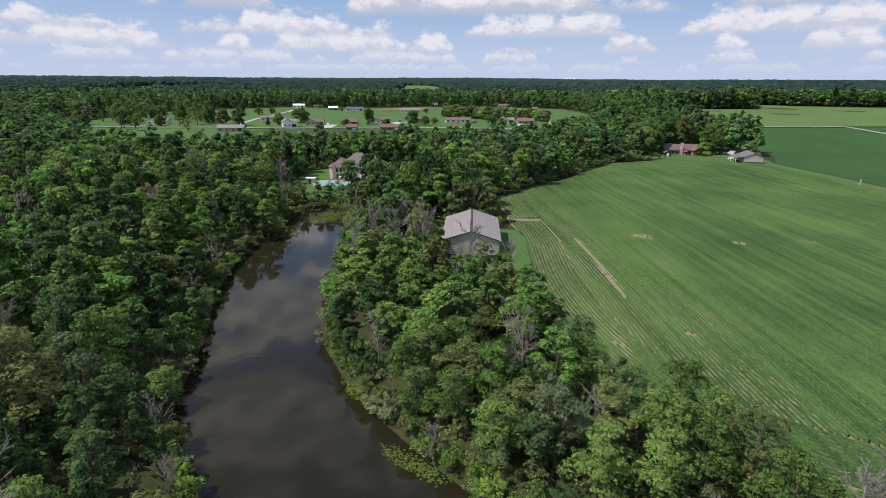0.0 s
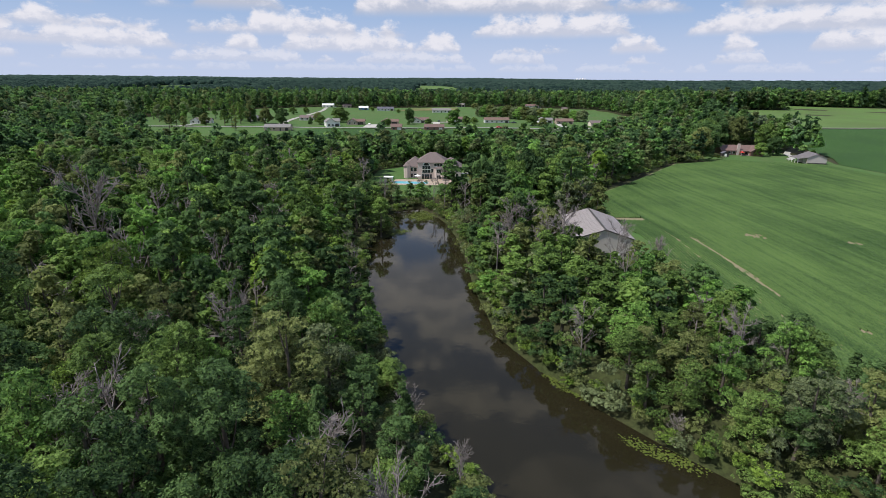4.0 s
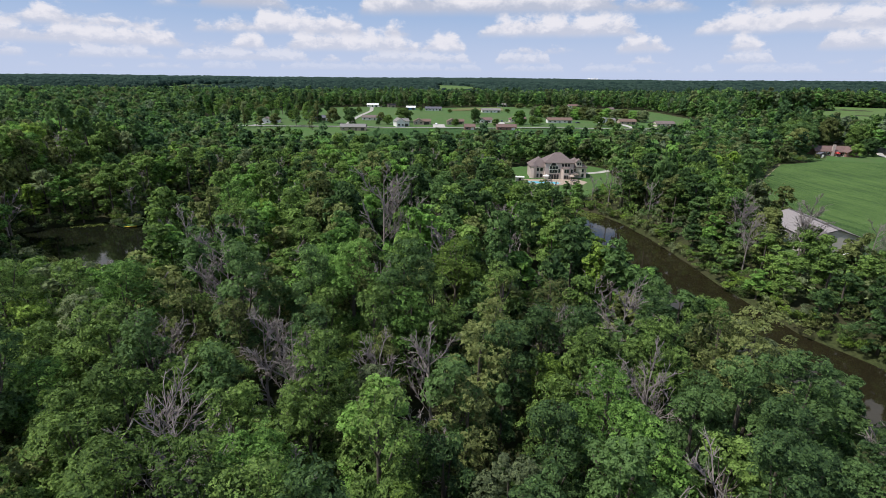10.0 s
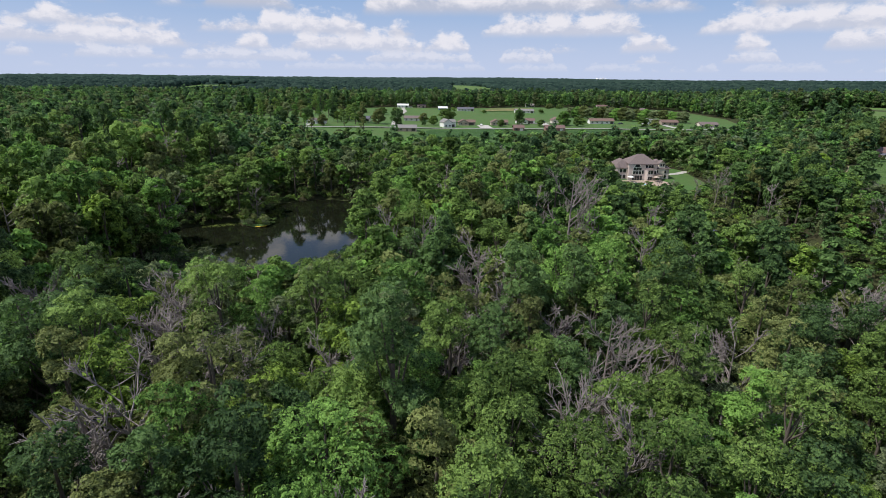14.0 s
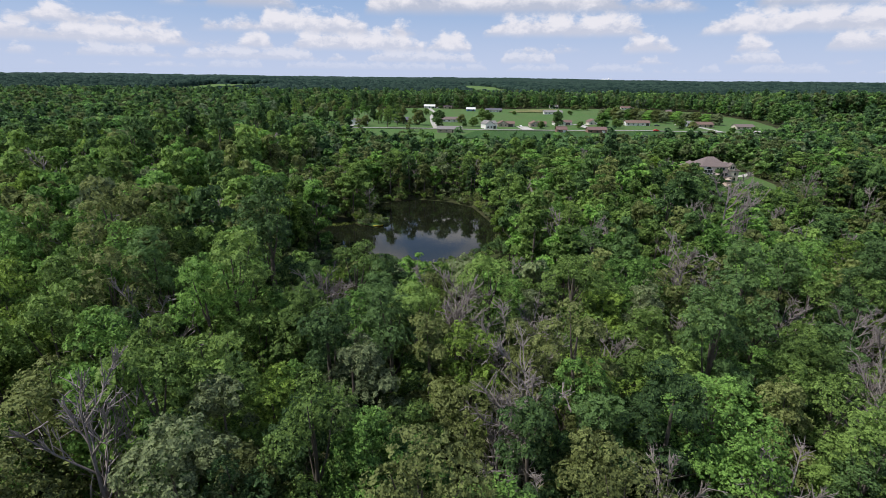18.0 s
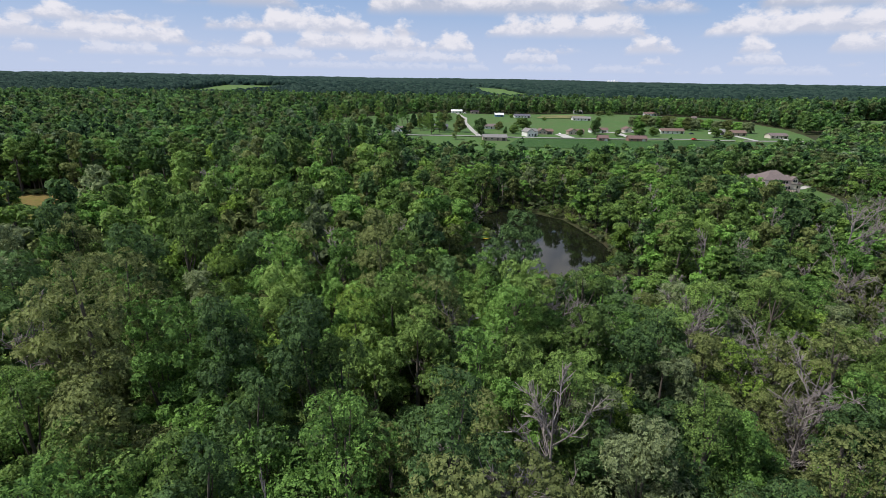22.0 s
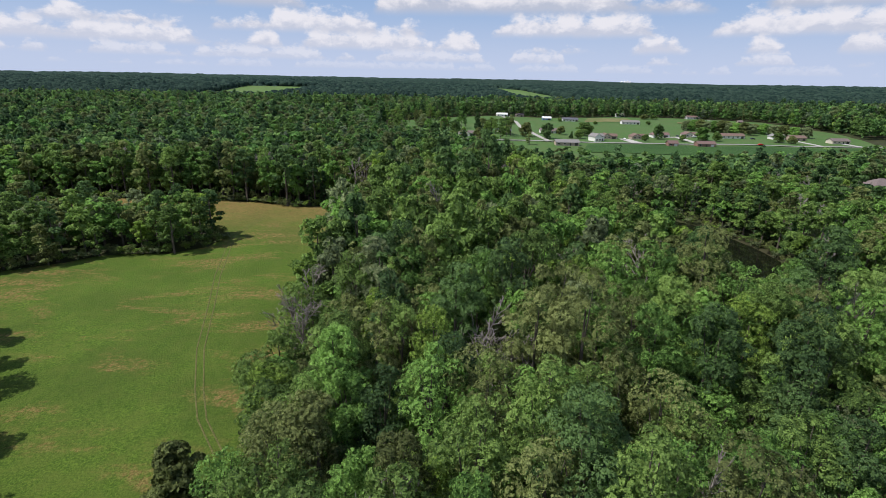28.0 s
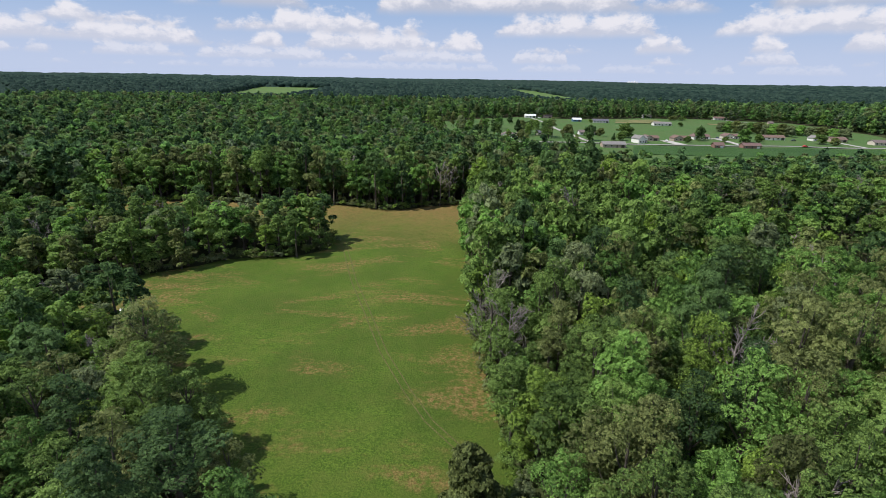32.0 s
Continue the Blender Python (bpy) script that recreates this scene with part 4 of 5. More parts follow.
# ---- soybean rows ----
BARE_SPOTS = [(80.5, 119, 3.4, 2.2), (56, 124, 4.0, 2.6), (101, 120, 3.0, 1.8), (42, 71, 1.4, 4.0), (48, 56, 1.3, 1.2), (27, 56, 2.0, 3.5), (29, 67, 1.2, 5.0)]


def thin(x, y):
    """How well the crop stands: low in a few worn spots and along one washed-out strip."""
    k = 1.0 + 0.0 * x
    for bx, by, rx, ry in BARE_SPOTS:
        k -= 0.33 * np.exp(-(((x - bx) / rx) ** 2 + ((y - by) / ry) ** 2))
    k -= 1.0 * np.exp(-((x - 36.4 - 0.042 * (y - 82)) / 0.5) ** 2) * ((y > 84) & (y < 120))
    return k + 0.16 * np.sin(x * 0.31 + y * 0.07) * np.sin(y * 0.13 + 1)


def line_gap(line, x, y):
    """Distance to an open line of points."""
    best = np.full(x.shape, 1e9)
    for (x0, y0), (x1, y1) in zip(line, line[1:]):
        k = np.clip(((x - x0) * (x1 - x0) + (y - y0) * (y1 - y0)) / ((x1 - x0) ** 2 + (y1 - y0) ** 2), 0, 1)
        best = np.minimum(best, np.hypot(x - x0 - k * (x1 - x0), y - y0 - k * (y1 - y0)))
    return best


def crop_rows():
    """Ridges of leaves: straight rows up the field, and curved ones that follow its edge on the headland."""
    r = np.random.default_rng(8)
    lines = []
    head = 9.3
    for x in np.arange(20.3, 178, 0.76):
        y = np.arange(6.0, 285.0, 0.6)
        lines.append((np.full(len(y), x) + 0.9 * np.sin((y - 60) * 0.012), y, head))
    edge = np.array(SOY[:13], float)
    seg = np.linalg.norm(np.diff(edge, axis=0), axis=1)
    u = np.r_[0, np.cumsum(seg)]
    s = np.arange(0, u[-1], 0.6)
    ex, ey = np.interp(s, u, edge[:, 0]), np.interp(s, u, edge[:, 1])
    ker = np.ones(25) / 25
    for _ in range(2):
        ex, ey = (np.convolve(np.pad(v, 12, mode="edge"), ker, "valid") for v in (ex, ey))
    tx, ty = np.gradient(ex), np.gradient(ey)
    ln = np.hypot(tx, ty)
    for i in range(12):
        o = 0.45 + 0.76 * i
        lines.append((ex + ty / ln * o, ey - tx / ln * o, 0.2))
    V, Q, base = [], [], 0
    for x, y, inset in lines:
        n = len(y)
        x = x + r.normal(0, 0.03, n)
        fit_ = thin(x, y)
        live = (margin(SOY, x, y) < -0.3) & (line_gap(edge, x, y) > np.where(y < 141, inset, 0.2)) & (fit_ > r.uniform(0.1, 0.8, n))
        grow = np.clip(fit_, 0.4, 1.0)
        top = (0.48 + r.uniform(-0.16, 0.14, n)) * grow
        half = (0.208 + r.uniform(-0.07, 0.06, n)) * grow
        z = land(x, y) + 0.02
        dx, dy = np.gradient(x), np.gradient(y)
        d = np.hypot(dx, dy) + 1e-9
        ax, ay = dy / d, -dx / d
        def side(f, h):
            return np.c_[x + ax * half * f, y + ay * half * f, z + h]
        v = np.stack([side(-1, 0 * top), side(-0.5, top * r.uniform(0.75, 1, n)), side(0.45, top * r.uniform(0.75, 1, n)), side(1, 0 * top)], axis=1)
        idx = np.where(live[:-1] & live[1:])[0]
        if len(idx):
            V.append(v.reshape(-1, 3))
            Q.append(np.concatenate([np.c_[idx * 4 + j, idx * 4 + j + 1, (idx + 1) * 4 + j + 1, (idx + 1) * 4 + j] for j in range(3)]) + base)
            base += n * 4
    ob = part("soybean_rows", mesh_np("soybean_rows", np.concatenate(V), np.concatenate(Q), []), CROP)
    return tagged(ob, "long straight rows of low green soybean plants", "crop", "", "stuff")


crop_rows()


# ---- buildings ----
def gable_bm(w, d, z0, z1, over=0.4, thick=0.18, x0=0.0, y0=0.0, along="x"):
    """A gable roof slab: the ridge runs along x or y; z0 eave, z1 ridge."""
    bm = bmesh.new()
    if along == "x":
        hw, hd = w / 2 + over, d / 2 + over
        drop = (z1 - z0) * over / (d / 2)
        sec = [(-hd, z0 - drop), (0, z1), (hd, z0 - drop), (hd, z0 - drop + thick), (0, z1 + thick), (-hd, z0 - drop + thick)]
        rings = [[(x0 + sx, y0 + a, b) for a, b in sec] for sx in (-hw, hw)]
    else:
        hw, hd = d / 2 + over, w / 2 + over
        drop = (z1 - z0) * over / (w / 2)
        sec = [(-hd, z0 - drop), (0, z1), (hd, z0 - drop), (hd, z0 - drop + thick), (0, z1 + thick), (-hd, z0 - drop + thick)]
        rings = [[(x0 + a, y0 + sy, b) for a, b in sec] for sy in (-hw, hw)]
    vs = [[bm.verts.new(p) for p in r] for r in rings]
    for i in range(6):
        j = (i + 1) % 6
        bm.faces.new((vs[0][i], vs[0][j], vs[1][j], vs[1][i]))
    for r in vs:
        bm.faces.new((r[0], r[1], r[4], r[5])), bm.faces.new((r[1], r[2], r[3], r[4]))
    return bm


def gable_walls(w, d, z1, zr, along="x", x0=0.0, y0=0.0):
    """Closed wall block with pointed gable ends."""
    a, b = w / 2, d / 2
    if along == "x":
        pts = [(-a, -b, -0.5), (a, -b, -0.5), (a, b, -0.5), (-a, b, -0.5), (-a, -b, z1), (a, -b, z1), (a, b, z1), (-a, b, z1), (-a, 0, zr), (a, 0, zr)]
        fs = [(0, 1, 5, 4), (2, 3, 7, 6), (1, 2, 6, 9, 5), (3, 0, 4, 8, 7), (4, 5, 9, 8), (6, 7, 8, 9), (0, 3, 2, 1)]
    else:
        pts = [(-a, -b, -0.5), (a, -b, -0.5), (a, b, -0.5), (-a, b, -0.5), (-a, -b, z1), (a, -b, z1), (a, b, z1), (-a, b, z1), (0, -b, zr), (0, b, zr)]
        fs = [(0, 1, 5, 8, 4), (2, 3, 7, 9, 6), (1, 2, 6, 5), (3, 0, 4, 7), (4, 8, 9, 7), (5, 6, 9, 8), (0, 3, 2, 1)]
    return solid([(x + x0, y + y0, z) for x, y, z in pts], fs)


def window(parent, x, y, z, w, h, name="window", face="front"):
    """A framed pane standing proud of a wall that faces -y (front) or along x (side)."""
    if face == "front":
        frame_ob = part(name, box(x - w / 2 - 0.08, y - 0.06, z - 0.08, x + w / 2 + 0.08, y + 0.05, z + h + 0.08), WHITE, parent)
        part("pane", box(x - w / 2, y - 0.08, z, x + w / 2, y - 0.062, z + h), GLASS, frame_ob)
    else:
        s = 1 if face == "right" else -1
        frame_ob = part(name, box(min(x - 0.05 * s, x + 0.06 * s), y - w / 2 - 0.08, z - 0.08, max(x - 0.05 * s, x + 0.06 * s), y + w / 2 + 0.08, z + h + 0.08), WHITE, parent)
        part("pane", box(min(x + 0.062 * s, x + 0.08 * s), y - w / 2, z, max(x + 0.062 * s, x + 0.08 * s), y + w / 2, z + h), GLASS, frame_ob)
    return frame_ob


def ranch(x, y, w, d, turn, walls, roof, label, wall_h=2.6, rise=1.9, along="x", garage=True, category="house", name="house"):
    m = pose(x, y, gz_land(x, y), 0, 0, turn)
    h = thing(name, m, label, category, "houses of the village")
    part("wall", gable_walls(w, d, wall_h, wall_h + rise, along), walls, h)
    part("roof", gable_bm(w, d, wall_h + 0.05, wall_h + rise + 0.05, 0.5, 0.18, along=along), roof, h)
    n = max(2, int(w / 4))
    for i in range(n):
        px = -w / 2 + w * (i + 0.5) / n
        if garage and i == n - 1:
            part("garage_door", box(px - 1.3, -d / 2 - 0.05, 0, px + 1.3, -d / 2 + 0.02, 2.2), DARK_TRIM if walls is not BRICK else WHITE, h)
        elif i == n // 2:
            part("door", box(px - 0.5, -d / 2 - 0.05, 0, px + 0.5, -d / 2 + 0.02, 2.05), DARK_TRIM, h)
        else:
            window(h, px, -d / 2, 0.9, 1.4, 1.2)
    return h


def gz_land(x, y):
    return float(land(np.array([x]), np.array([y]))[0])


# ---- roads, drives, yards ----
def ribbon(name, line, width, lift, mat, label, category="road"):
    """A strip along a line of points, following the land."""
    pts = []
    for (x0, y0), (x1, y1) in zip(line, line[1:]):
        k = max(1, int(math.hypot(x1 - x0, y1 - y0) / 6))
        pts += [(x0 + (x1 - x0) * i / k, y0 + (y1 - y0) * i / k) for i in range(k)]
    pts.append(line[-1])
    p = np.array(pts, float)
    t = np.gradient(p, axis=0)
    t /= np.linalg.norm(t, axis=1)[:, None]
    nrm = np.c_[t[:, 1], -t[:, 0]]
    a, b = p - nrm * width / 2, p + nrm * width / 2
    z = land(p[:, 0], p[:, 1]) + lift
    V = np.concatenate([np.c_[a, z], np.c_[p, z + 0.04], np.c_[b, z]])
    n = len(p)
    i = np.arange(n - 1)
    Q = np.concatenate([np.c_[i, i + n, i + n + 1, i + 1], np.c_[i + n, i + 2 * n, i + 2 * n + 1, i + n + 1]])
    return tagged(part(name, mesh_np(name, V, Q, []), mat), label, category, "", "structure")


ribbon("road", [(-330, 405), (-290, 415), (-250, 422), (-199, 420), (-130, 416), (-61, 412), (0, 416), (50, 413), (100, 412), (150, 412), (215, 424), (300, 426), (364, 426)], 5.5, 0.5, ASPHALT, "pale country road past the village")
ribbon("road", [(364, 426), (361, 410), (355, 372), (350, 300), (350, 100), (350, 0)], 5.5, 0.52, ASPHALT, "pale country road between fields")
ribbon("driveway", [(-150, 416), (-153, 483), (-154, 560), (-150, 625), (-157, 704)], 4.5, 0.3, GRAVEL, "pale gravel lane across the lawns", "driveway")
ribbon("driveway", [(-227, 420), (-224, 434), (-222, 446)], 4.5, 0.3, CONCRETE, "pale concrete garage drive", "driveway")
ribbon("driveway", [(-74, 413), (-74, 430), (-74, 452)], 10.0, 0.3, CONCRETE, "broad pale concrete drive between two duplexes", "driveway")
ribbon("driveway", [(-20, 415), (-19, 440), (-18, 470)], 6.0, 0.3, CONCRETE, "pale concrete drive between houses", "driveway")
ribbon("driveway", [(-30, 466), (-19, 467), (-8, 468)], 6.0, 0.34, CONCRETE, "pale concrete apron before houses", "driveway")
ribbon("driveway", [(86, 413), (88, 440), (90, 458)], 5.0, 0.3, CONCRETE, "pale concrete drive to a ranch house", "driveway")
ribbon("driveway", [(120, 412), (121, 428), (122, 438)], 6.0, 0.3, CONCRETE, "pale concrete drive to a house", "driveway")
ribbon("driveway", [(110, 560), (122, 600), (150, 650), (130, 728)], 3.0, 0.3, GRAVEL, "narrow gravel track up a grassy slope", "driveway")
ribbon("driveway", [(190, 300), (182, 290), (176, 276), (168, 268)], 3.2, 0.25, CONCRETE, "pale drive from a brick house to its shed", "driveway")
ribbon("driveway", [(0.3, 138.5), (1.5, 132), (2.5, 126)], 3.4, 0.12, GRAVEL, "pale gravel drive beside the steel barn", "driveway")
ribbon("driveway", [(-14, 225), (-6, 227), (3, 234)], 3.2, 0.15, CONCRETE, "pale concrete drive beside the large house", "driveway")
sheet("grass_strip", [(174, 251), (177.5, 214), (178.5, 193), (178.5, 6), (186, 6), (186, 175), (185, 214), (182, 251)], 6.0, 0.12, LAWN, "mown grass lane between two soybean fields", "grass")
sheet("grass_strip", [(74, 2), (72, 6), (60, 25), (50, 33), (42, 38), (34, 44), (28, 52), (25, 60), (22.5, 70), (21, 82), (21, 92), (16, 92), (17, 78), (20, 62), (23, 50), (29, 41), (38, 34), (46, 29), (56, 20), (66, 2)], 5.0, 0.02, LAWN, "rough grass verge along a soybean field", "grass")
sheet("dry_strip", [(-60, 640), (10, 645), (18, 706), (-40, 700)], 10.0, 0.6, STRAW, "dry tan strip of unmown grass", "grass")
sheet("dry_strip", [(60, 640), (130, 600), (140, 612), (66, 656)], 10.0, 0.6, STRAW, "yellowish strip of unmown grass", "grass")


# ---- barn ----
def barn():
    m = pose(10.45, 115.0, gz_land(10, 115) + 0.1, 0, 0, -6.6)
    b = thing("barn", m, "large taupe ribbed-steel barn with a dark ridge cap", "barn")
    w, d, h, r = 12.8, 20.0, 4.0, 6.1
    part("wall", gable_walls(w, d, h, r, "y"), STEEL_WALL, b)
    roof = part("roof", gable_bm(w, d, h + 0.03, r + 0.03, 0.3, 0.08, along="y"), STEEL_ROOF, b)
    slope = math.atan2(r - h, w / 2)
    for s in (-1, 1):
        for i in range(23):
            y = -d / 2 - 0.2 + (d + 0.4) * i / 22
            bm = box(-3.42, y - 0.02, 0, 3.42, y + 0.02, 0.02)
            bm.transform(Matrix.Translation((s * w / 4, 0, (h + r) / 2 + 0.12)) @ Matrix.Rotation(s * slope, 4, "Y"))
            part("rib", bm, STEEL_ROOF, roof)
        part("eave_trim", box(s * (w / 2 + 0.3) - 0.06, -d / 2 - 0.32, h - 0.22, s * (w / 2 + 0.3) + 0.06, d / 2 + 0.32, h + 0.02), DARK_TRIM, b)
        part("corner_trim", box(s * w / 2 - 0.1, -d / 2 - 0.04, -0.3, s * w / 2 + 0.04, -d / 2 + 0.08, h - 0.02), DARK_TRIM, b)
        bm = box(-3.35, -d / 2 - 0.36, -0.02, 3.35, -d / 2 - 0.29, 0.2)
        bm.transform(Matrix.Translation((s * w / 4, 0, (h + r) / 2 - 0.03)) @ Matrix.Rotation(s * slope, 4, "Y"))
        part("rake_trim", bm, DARK_TRIM, b)
    bm = solid([(-0.3, -d / 2 - 0.3, r + 0.03), (0, -d / 2 - 0.3, r + 0.17), (0.3, -d / 2 - 0.3, r + 0.03), (-0.3, d / 2 + 0.3, r + 0.03), (0, d / 2 + 0.3, r + 0.17), (0.3, d / 2 + 0.3, r + 0.03)], [(0, 1, 4, 3), (1, 2, 5, 4), (0, 2, 1), (3, 4, 5), (0, 3, 5, 2)])
    part("ridge_cap", bm, DARK_TRIM, b)
    for i in range(32):
        x = -w / 2 + w * (i + 0.5) / 32
        top = h + (r - h) * (1 - abs(x) / (w / 2)) - 0.12
        part("wall_rib", box(x - 0.02, -d / 2 - 0.03, 0.75, x + 0.02, -d / 2 + 0.01, top), STEEL_WALL, b)
    part("wainscot", box(-w / 2 - 0.02, -d / 2 - 0.035, -0.3, w / 2 + 0.02, -d / 2 + 0.05, 0.7), DARK_TRIM, b, "dark steel wainscot band")
    part("sliding_door", box(-w / 2 - 0.09, -4.5, 0, -w / 2 - 0.02, 0.5, 3.4), STEEL_WHITE, b, "pale sliding door")


barn()


def tank(x, y, turn, label):
    t = thing("fuel_tank", pose(x, y, gz_land(x, y), 0, 0, turn), label, "tank")
    bm = bmesh.new()
    bmesh.ops.create_uvsphere(bm, u_segments=16, v_segments=10, radius=0.5)
    for v in bm.verts:
        v.co.x += 0.7 if v.co.x > 0.001 else -0.7 if v.co.x < -0.001 else 0
        v.co.z += 0.85
    part("body", bm, STEEL_WHITE, t)
    for s in (-0.6, 0.6):
        part("foot", box(s - 0.08, -0.35, 0, s + 0.08, 0.35, 0.55), DARK_TRIM, t)
    part("cap", box(-0.15, -0.12, 1.32, 0.15, 0.12, 1.48), DARK_TRIM, t)


tank(11.3, 103.2, 8, "small white fuel tank beside the steel barn")


# ---- the large house by the water ----
def hip(x0, y0, x1, y1, z0, z1, over=0.5, cut=0.42):
    """Hip roof with eaves over a rectangle; the ridge runs along the longer side."""
    x0, y0, x1, y1 = x0 - over, y0 - over, x1 + over, y1 + over
    w, d = x1 - x0, y1 - y0
    if w >= d:
        r = [(x0 + d * cut, (y0 + y1) / 2, z1), (x1 - d * cut, (y0 + y1) / 2, z1)]
    else:
        r = [((x0 + x1) / 2, y0 + w * cut, z1), ((x0 + x1) / 2, y1 - w * cut, z1)]
    pts = [(x0, y0, z0), (x1, y0, z0), (x1, y1, z0), (x0, y1, z0), (x0, y0, z0 - 0.22), (x1, y0, z0 - 0.22), (x1, y1, z0 - 0.22), (x0, y1, z0 - 0.22)] + r
    fs = [(0, 1, 5, 4), (1, 2, 6, 5), (2, 3, 7, 6), (3, 0, 4, 7), (4, 5, 6, 7)]
    fs += [(0, 1, 9, 8), (1, 2, 9), (2, 3, 8, 9), (3, 0, 8)] if w >= d else [(0, 1, 8), (1, 2, 9, 8), (2, 3, 9), (3, 0, 8, 9)]
    return solid(pts, fs)


def arch(cx, y, z, r, thick=0.06, n=10):
    bm = bmesh.new()
    pts = [(cx + r * math.cos(math.pi * i / n), z + r * math.sin(math.pi * i / n)) for i in range(n + 1)]
    f = [bm.verts.new((px, y, pz)) for px, pz in pts]
    g = [bm.verts.new((px, y + thick, pz)) for px, pz in pts]
    bm.faces.new(f), bm.faces.new(g[::-1])
    for i in range(n + 1):
        j = (i + 1) % (n + 1)
        bm.faces.new((f[i], f[j], g[j], g[i]))
    return bm


def mansion():
    gx, gy = -27.2, 219.0
    h = thing("house", pose(gx, gy, gz_land(gx, gy) - 0.1, 0, 0, -4) @ Matrix.Diagonal((0.89, 0.89, 0.89, 1)), "large stone house with arched window and taupe hip roofs", "house")
    part("wall", box(-6.5, -6.2, -0.6, 7.0, 6.5, 8.0), LIMESTONE, h, "main block of pinkish stone")
    part("wall", box(-13.3, -4.2, -0.6, -6.52, 7.5, 5.7), LIMESTONE, h, "lower wing of pinkish stone")
    part("wall", box(7.02, -3.2, -0.6, 14.0, 7.2, 5.6), LIMESTONE, h, "side wing of pinkish stone")
    part("roof", hip(-6.5, -6.2, 7.0, 6.5, 8.0, 12.1), ROOF_TAUPE, h)
    part("roof", hip(-13.3, -4.2, -4.0, 7.5, 5.7, 9.6), ROOF_TAUPE, h)
    part("roof", hip(4.0, -3.2, 14.0, 7.2, 5.6, 9.4), ROOF_TAUPE, h)
    # tall arched window in three tiers
    part("window_frame", box(-4.6, -6.29, 2.9, -0.4, -6.16, 6.4), WHITE, h)
    part("window_arch", arch(-2.5, -6.30, 6.45, 1.7, 0.12), WHITE, h)
    part("pane", arch(-2.5, -6.33, 6.55, 1.35, 0.05), GLASS, h)
    for z, ht in ((3.05, 1.5), (4.8, 1.5)):
        for i in range(3):
            part("pane", box(-4.4 + i * 1.35, -6.33, z, -3.2 + i * 1.35, -6.27, z + ht), GLASS, h)
    for i in range(4):
        x = -4.6 + i * 1.25
        part("patio_door", box(x, -6.27, 0.15, x + 1.05, -6.17, 2.35), GLASS, h, "glazed patio door")
    # bay with a low roof
    part("bay", solid([(1.4, -6.19, -0.5), (2.2, -7.6, -0.5), (4.8, -7.6, -0.5), (5.6, -6.19, -0.5), (1.4, -6.19, 5.4), (2.2, -7.6, 5.4), (4.8, -7.6, 5.4), (5.6, -6.19, 5.4)], [(0, 1, 5, 4), (1, 2, 6, 5), (2, 3, 7, 6), (3, 0, 4, 7), (4, 5, 6, 7), (0, 3, 2, 1)]), LIMESTONE, h)
    part("bay_roof", solid([(1.1, -6.1, 5.4), (1.9, -7.9, 5.4), (5.1, -7.9, 5.4), (5.9, -6.1, 5.4), (2.6, -6.1, 6.3), (4.4, -6.1, 6.3)], [(0, 1, 4), (1, 2, 5, 4), (2, 3, 5), (0, 3, 2, 1), (0, 4, 5, 3)]), ROOF_TAUPE, h)
    for x, z, w, ht in ((3.0, 3.3, 1.0, 1.6), (4.1, 3.3, 1.0, 1.6), (3.0, 0.5, 1.0, 1.7), (4.1, 0.5, 1.0, 1.7)):
        window(h, x, -7.6, z, w, ht)
    for i in range(3):
        window(h, 1.9 + i * 1.35, -6.2, 6.2, 1.1, 1.3)
    for x in (0.3, 6.3):
        window(h, x, -6.2, 3.2, 0.9, 1.7)
    for x in (-11.8, -9.8, -7.9):
        window(h, x, -4.2, 3.4, 1.3, 1.7)
        window(h, x, -4.2, 0.5, 1.3, 1.8)
    part("turret", solid([(-13.6 + 1.9 + 1.9 * math.cos(a), -3.4 + 1.9 * math.sin(a), z) for z in (-0.5, 5.9) for a in [i * math.pi / 4 for i in range(8)]], [(i, (i + 1) % 8, 8 + (i + 1) % 8, 8 + i) for i in range(8)] + [tuple(range(8))[::-1], tuple(range(8, 16))]), LIMESTONE, h)
    part("turret_roof", solid([(-11.7 + 2.3 * math.cos(i * math.pi / 4), -3.4 + 2.3 * math.sin(i * math.pi / 4), 5.9) for i in range(8)] + [(-11.7, -3.4, 7.8)], [(i, (i + 1) % 8, 8) for i in range(8)] + [tuple(range(8))[::-1]]), ROOF_TAUPE, h)
    # dormer on the side wing
    part("dormer", gable_walls(3.0, 3.0, 8.0, 9.3, "y", 10.2, -2.0), CREAM, h)
    part("dormer_roof", gable_bm(3.0, 3.2, 8.03, 9.33, 0.3, 0.12, 10.2, -2.1, "y"), ROOF_TAUPE, h)
    window(h, 9.7, -3.5, 6.6, 0.8, 1.2), window(h, 10.8, -3.5, 6.6, 0.8, 1.2)
    for x in (8.6, 10.2, 12.2):
        window(h, x, -3.2, 3.2, 1.0, 1.4)
        window(h, x, -3.2, 0.6, 1.2, 1.6)
    # raised deck
    part("deck", box(5.9, -8.0, 2.6, 9.4, -3.25, 2.8), TAN, h)
    for x, y in ((6.1, -7.8), (9.2, -7.8), (9.2, -5.6)):
        part("deck_post", box(x - 0.09, y - 0.09, -0.5, x + 0.09, y + 0.09, 2.6), DARK_TRIM, h)
    part("deck_rail", box(5.9, -8.0, 3.6, 9.4, -7.92, 3.7), DARK_TRIM, h)
    for i in range(16):
        part("baluster", box(5.95 + i * 0.22, -7.98, 2.8, 5.99 + i * 0.22, -7.94, 3.6), DARK_TRIM, h)


mansion()


